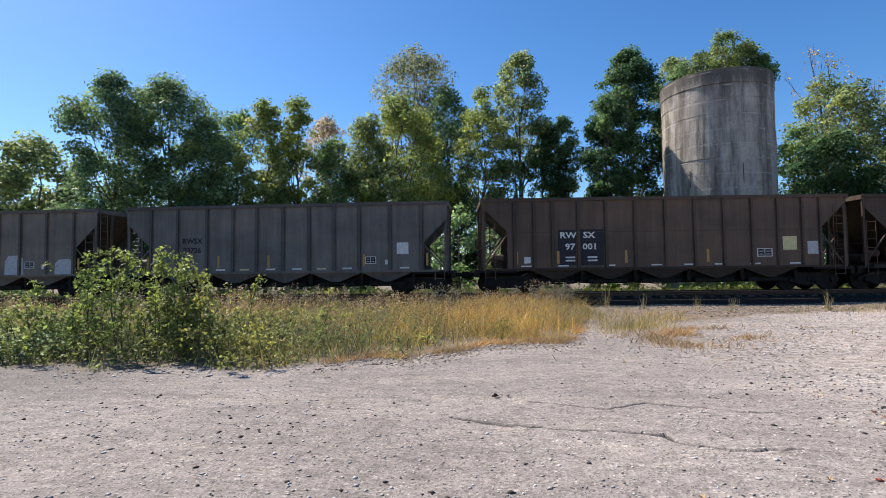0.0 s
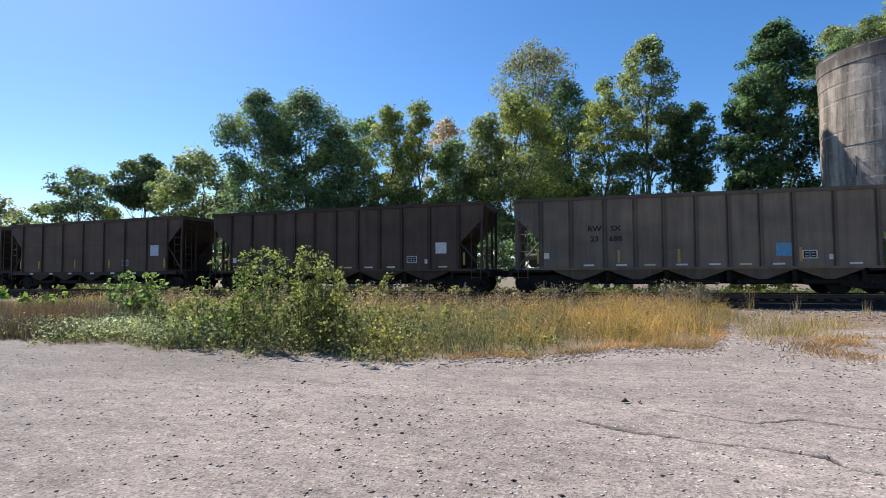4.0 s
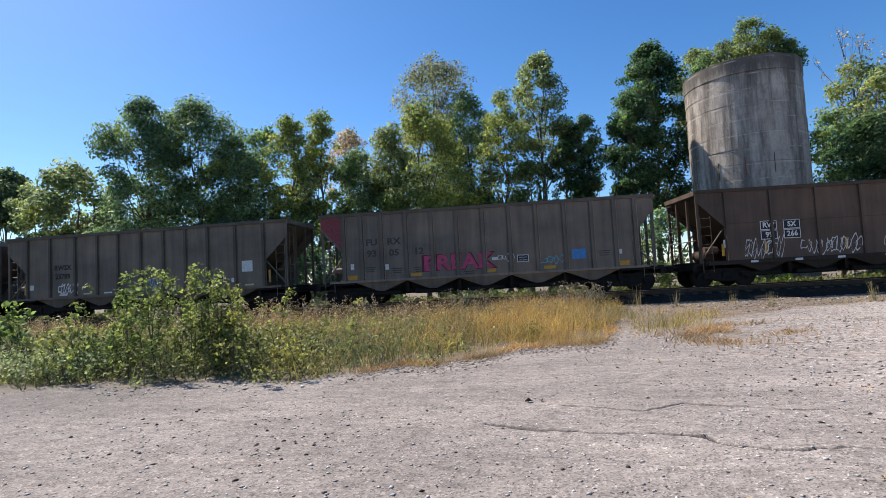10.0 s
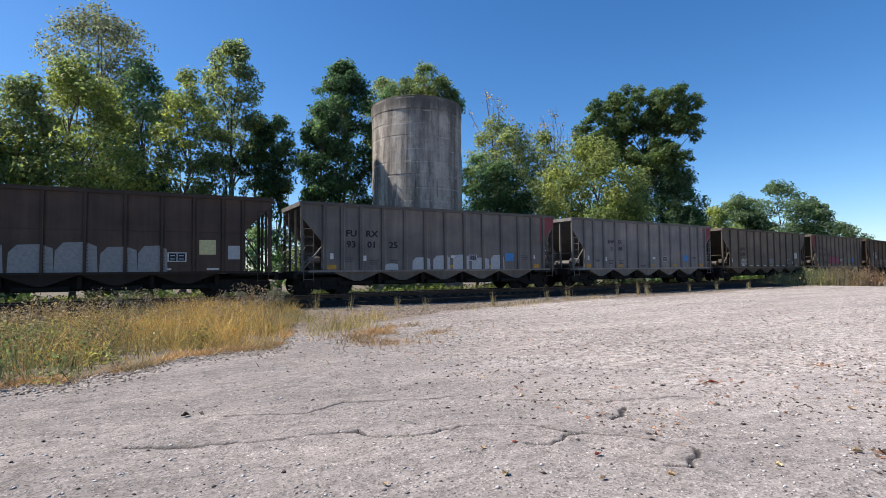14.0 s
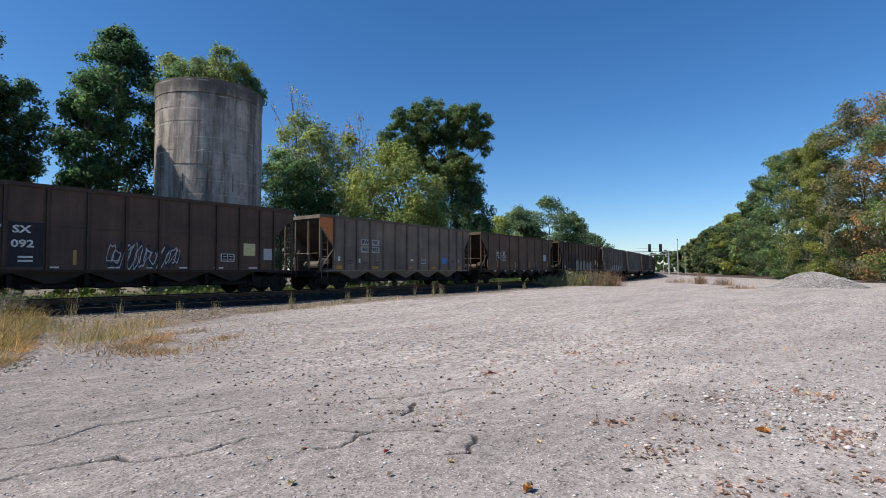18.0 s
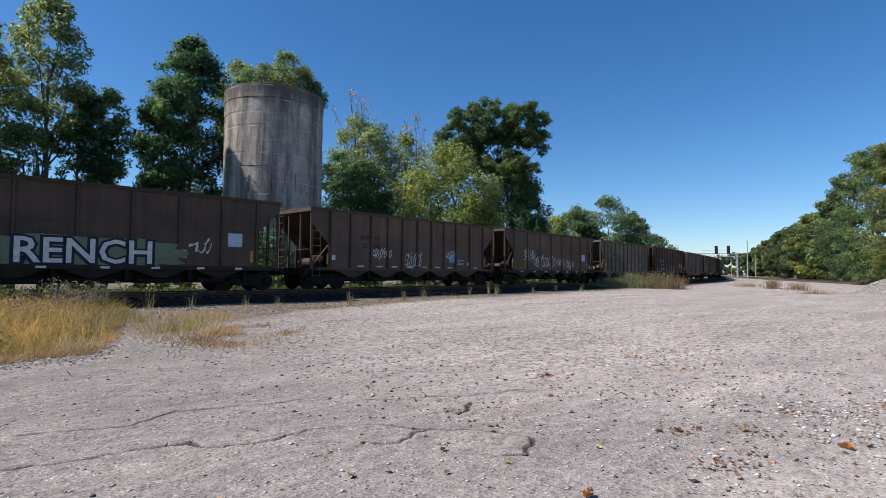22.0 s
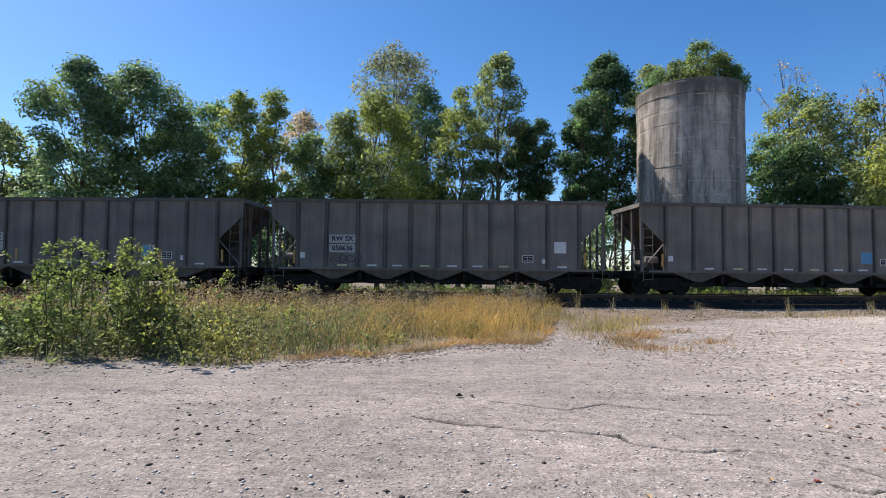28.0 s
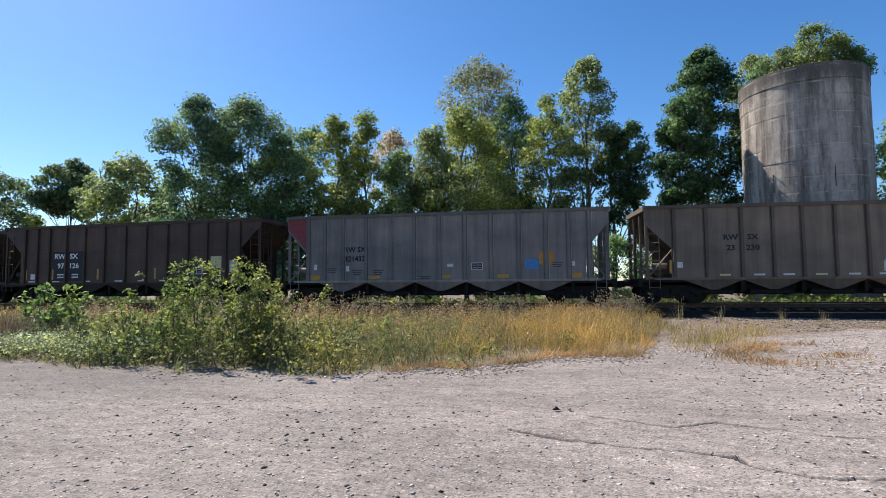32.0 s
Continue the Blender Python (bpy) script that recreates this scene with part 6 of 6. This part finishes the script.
wash(cars[2], "tan", ((3.1, 1.2, 0.75), (4.9, 1.0, 1.0), (7.8, 1.0, 0.75), (9.1, 1.05, 1.15), (10.4, 1.0, 0.9), (13.0, 1.0, 0.7)))
patch(cars[2], "repainted_block", 3.1 - LENGTH["tan"] / 2, 2.4, 1.1, 0.95, (0.5, 0.5, 0.5), "white block with unreadable dark lines")
for k in (0.22, -0.2):
    patch(cars[2], "text_bar", 3.1 - LENGTH["tan"] / 2, 2.4 + k, 0.98, 0.3, (0.06, 0.07, 0.10), proud=1.552)
wash(cars[13], "silver", ((4.3, 0.7, 0.3), (5.9, 1.0, 0.6), (7.05, 1.0, 0.7), (8.2, 1.0, 0.75), (9.4, 1.1, 0.6), (10.5, 0.9, 0.75)))
wash(cars[14], "long", ((6.2, 1.3, 1.1), (7.6, 1.3, 1.0), (8.9, 1.3, 1.1), (10.2, 1.2, 0.95), (11.3, 1.0, 1.0)), (0.27, 0.26, 0.25))
scrawl(cars[9], 2.7 - 7.25, 1.55, 1.6, 0.8, WHITE, 1, TAG, 0.040, 10), scrawl(cars[9], 5.4 - 7.25, 1.55, 2.4, 0.7, WHITE, 2, TAG, 0.040, 12), scrawl(cars[9], 8.0 - 7.25, 1.6, 0.9, 0.5, WHITE, 3, TAG, 0.032, 6)
write(cars[10], "BREAK", 6.1 - 7.25, 1.66, 0.98, plain("dark_red_spray", (0.10, 0.012, 0.03), 0.6, 0, 0.2), 1.551, "dark red outline of the graffiti", 1.12), write(cars[10], "BREAK", 6.1 - 7.25, 1.66, 0.90, plain("pink_spray", (0.42, 0.06, 0.13), 0.6, 0, 0.3), 1.556, "pink spray-painted graffiti letters", 1.14), scrawl(cars[10], 8.2 - 7.25, 1.75, 0.7, 0.3, WHITE, 5, TAG, 0.03, 4), scrawl(cars[10], 10.2 - 7.25, 1.55, 1.0, 0.3, (0.10, 0.35, 0.45), 6, "teal graffiti tag", 0.04, 4)
scrawl(cars[11], 3.4 - 7.3, 1.5, 1.1, 0.5, WHITE, 7, TAG, 0.048, 8), scrawl(cars[11], 8.1 - 7.3, 1.55, 1.0, 0.5, (0.25, 0.40, 0.50), 8, "pale blue graffiti tag", 0.040, 8)
scrawl(cars[17], 8.6 - 7.8, 1.62, 2.6, 0.85, (0.03, 0.03, 0.035), 39, "black filling of the graffiti", 0.22, 9), scrawl(cars[17], 8.6 - 7.8, 1.65, 2.7, 0.9, (0.45, 0.43, 0.45), 9, TAG, 0.05, 14)
scrawl(cars[19], 5.7 - 7.25, 1.75, 3.2, 0.95, WHITE, 10, TAG, 0.056, 12), scrawl(cars[19], 8.2 - 7.25, 1.8, 1.2, 0.6, WHITE, 11, TAG, 0.040, 8), scrawl(cars[19], 9.9 - 7.25, 1.6, 1.4, 0.7, WHITE, 12, TAG, 0.048, 8)
scrawl(cars[20], 4.6 - 7.3, 1.9, 1.3, 0.5, WHITE, 13, TAG, 0.040, 10), scrawl(cars[20], 7.0 - 7.3, 1.6, 1.3, 0.9, WHITE, 14, TAG, 0.048, 8), scrawl(cars[20], 10.3 - 7.3, 1.95, 0.9, 0.5, WHITE, 15, TAG, 0.040, 6)
scrawl(cars[21], 1.9 - 7.25, 1.75, 2.0, 0.9, WHITE, 16, TAG, 0.06, 6), scrawl(cars[21], 11.0 - 7.25, 1.9, 0.9, 0.5, WHITE, 17, TAG, 0.05, 3)
cloud(cars[21], 6.9 - 7.25, 1.55, 6.0, 1.0, (0.15, 0.19, 0.12), 40, "dull green cloud behind the graffiti letters")
write(cars[21], "RENCH", 7.05 - 7.25, 1.53, 1.26, plain("blue_black_spray", (0.012, 0.016, 0.03), 0.6, 0, 0.2), 1.6305, "blue-black outline of the graffiti letters", 1.05, 0.085), write(cars[21], "RENCH", 7.05 - 7.25, 1.55, 1.24, M_WHITE, 1.6345, "white spray-painted graffiti letters", 1.06, 0.015)
scrawl(cars[24], 6.6 - 7.25, 1.65, 3.4, 0.85, (0.38, 0.48, 0.66), 18, "white and blue spray-painted graffiti", 0.088, 16)
scrawl(cars[25], 9.2 - 7.3, 1.8, 0.8, 0.4, WHITE, 19, TAG, 0.040, 6), scrawl(cars[25], 10.6 - 7.3, 1.8, 1.0, 0.5, WHITE, 20, TAG, 0.040, 8)
scrawl(cars[27], 3.3 - 7.3, 1.45, 1.3, 0.4, (0.05, 0.05, 0.06), 21, "black graffiti tag", 0.04, 4), scrawl(cars[28], 3.3 - 7.3, 1.45, 1.3, 0.4, (0.05, 0.05, 0.06), 22, "black graffiti tag", 0.04, 4)
scrawl(cars[29], 10.6 - 7.8, 2.15, 1.2, 0.4, WHITE, 23, TAG, 0.032, 10)
wash(cars[30], "tan", ((9.3, 0.7, 0.55),), (0.5, 0.5, 0.52), 1.3)
patch(cars[22], "orange_square", 11.2 - 7.25, 2.0, 0.5, 0.55, (0.50, 0.22, 0.03), "orange painted square"), patch(cars[31], "orange_square", 11.9 - 7.25, 2.0, 0.6, 0.55, (0.50, 0.22, 0.03), "orange painted square")


def car_pose(s):
    a, b = track(s - 6.0, 0, RAIL_Z + 0.004), track(s + 6.0, 0, RAIL_Z + 0.004)
    m = (a + b) / 2
    return pose(m.x, m.y, m.z, 0, 0, math.degrees(math.atan2(b.y - a.y, b.x - a.x)))


def motions():
    """The train rolls past at an even speed."""
    for number, car in cars.items():
        centre = CARS[number][2]
        walk(car, [(k * 0.5, car_pose(centre - number * CAR_PITCH + SPEED * k * 0.5)) for k in range(65)])


motions()
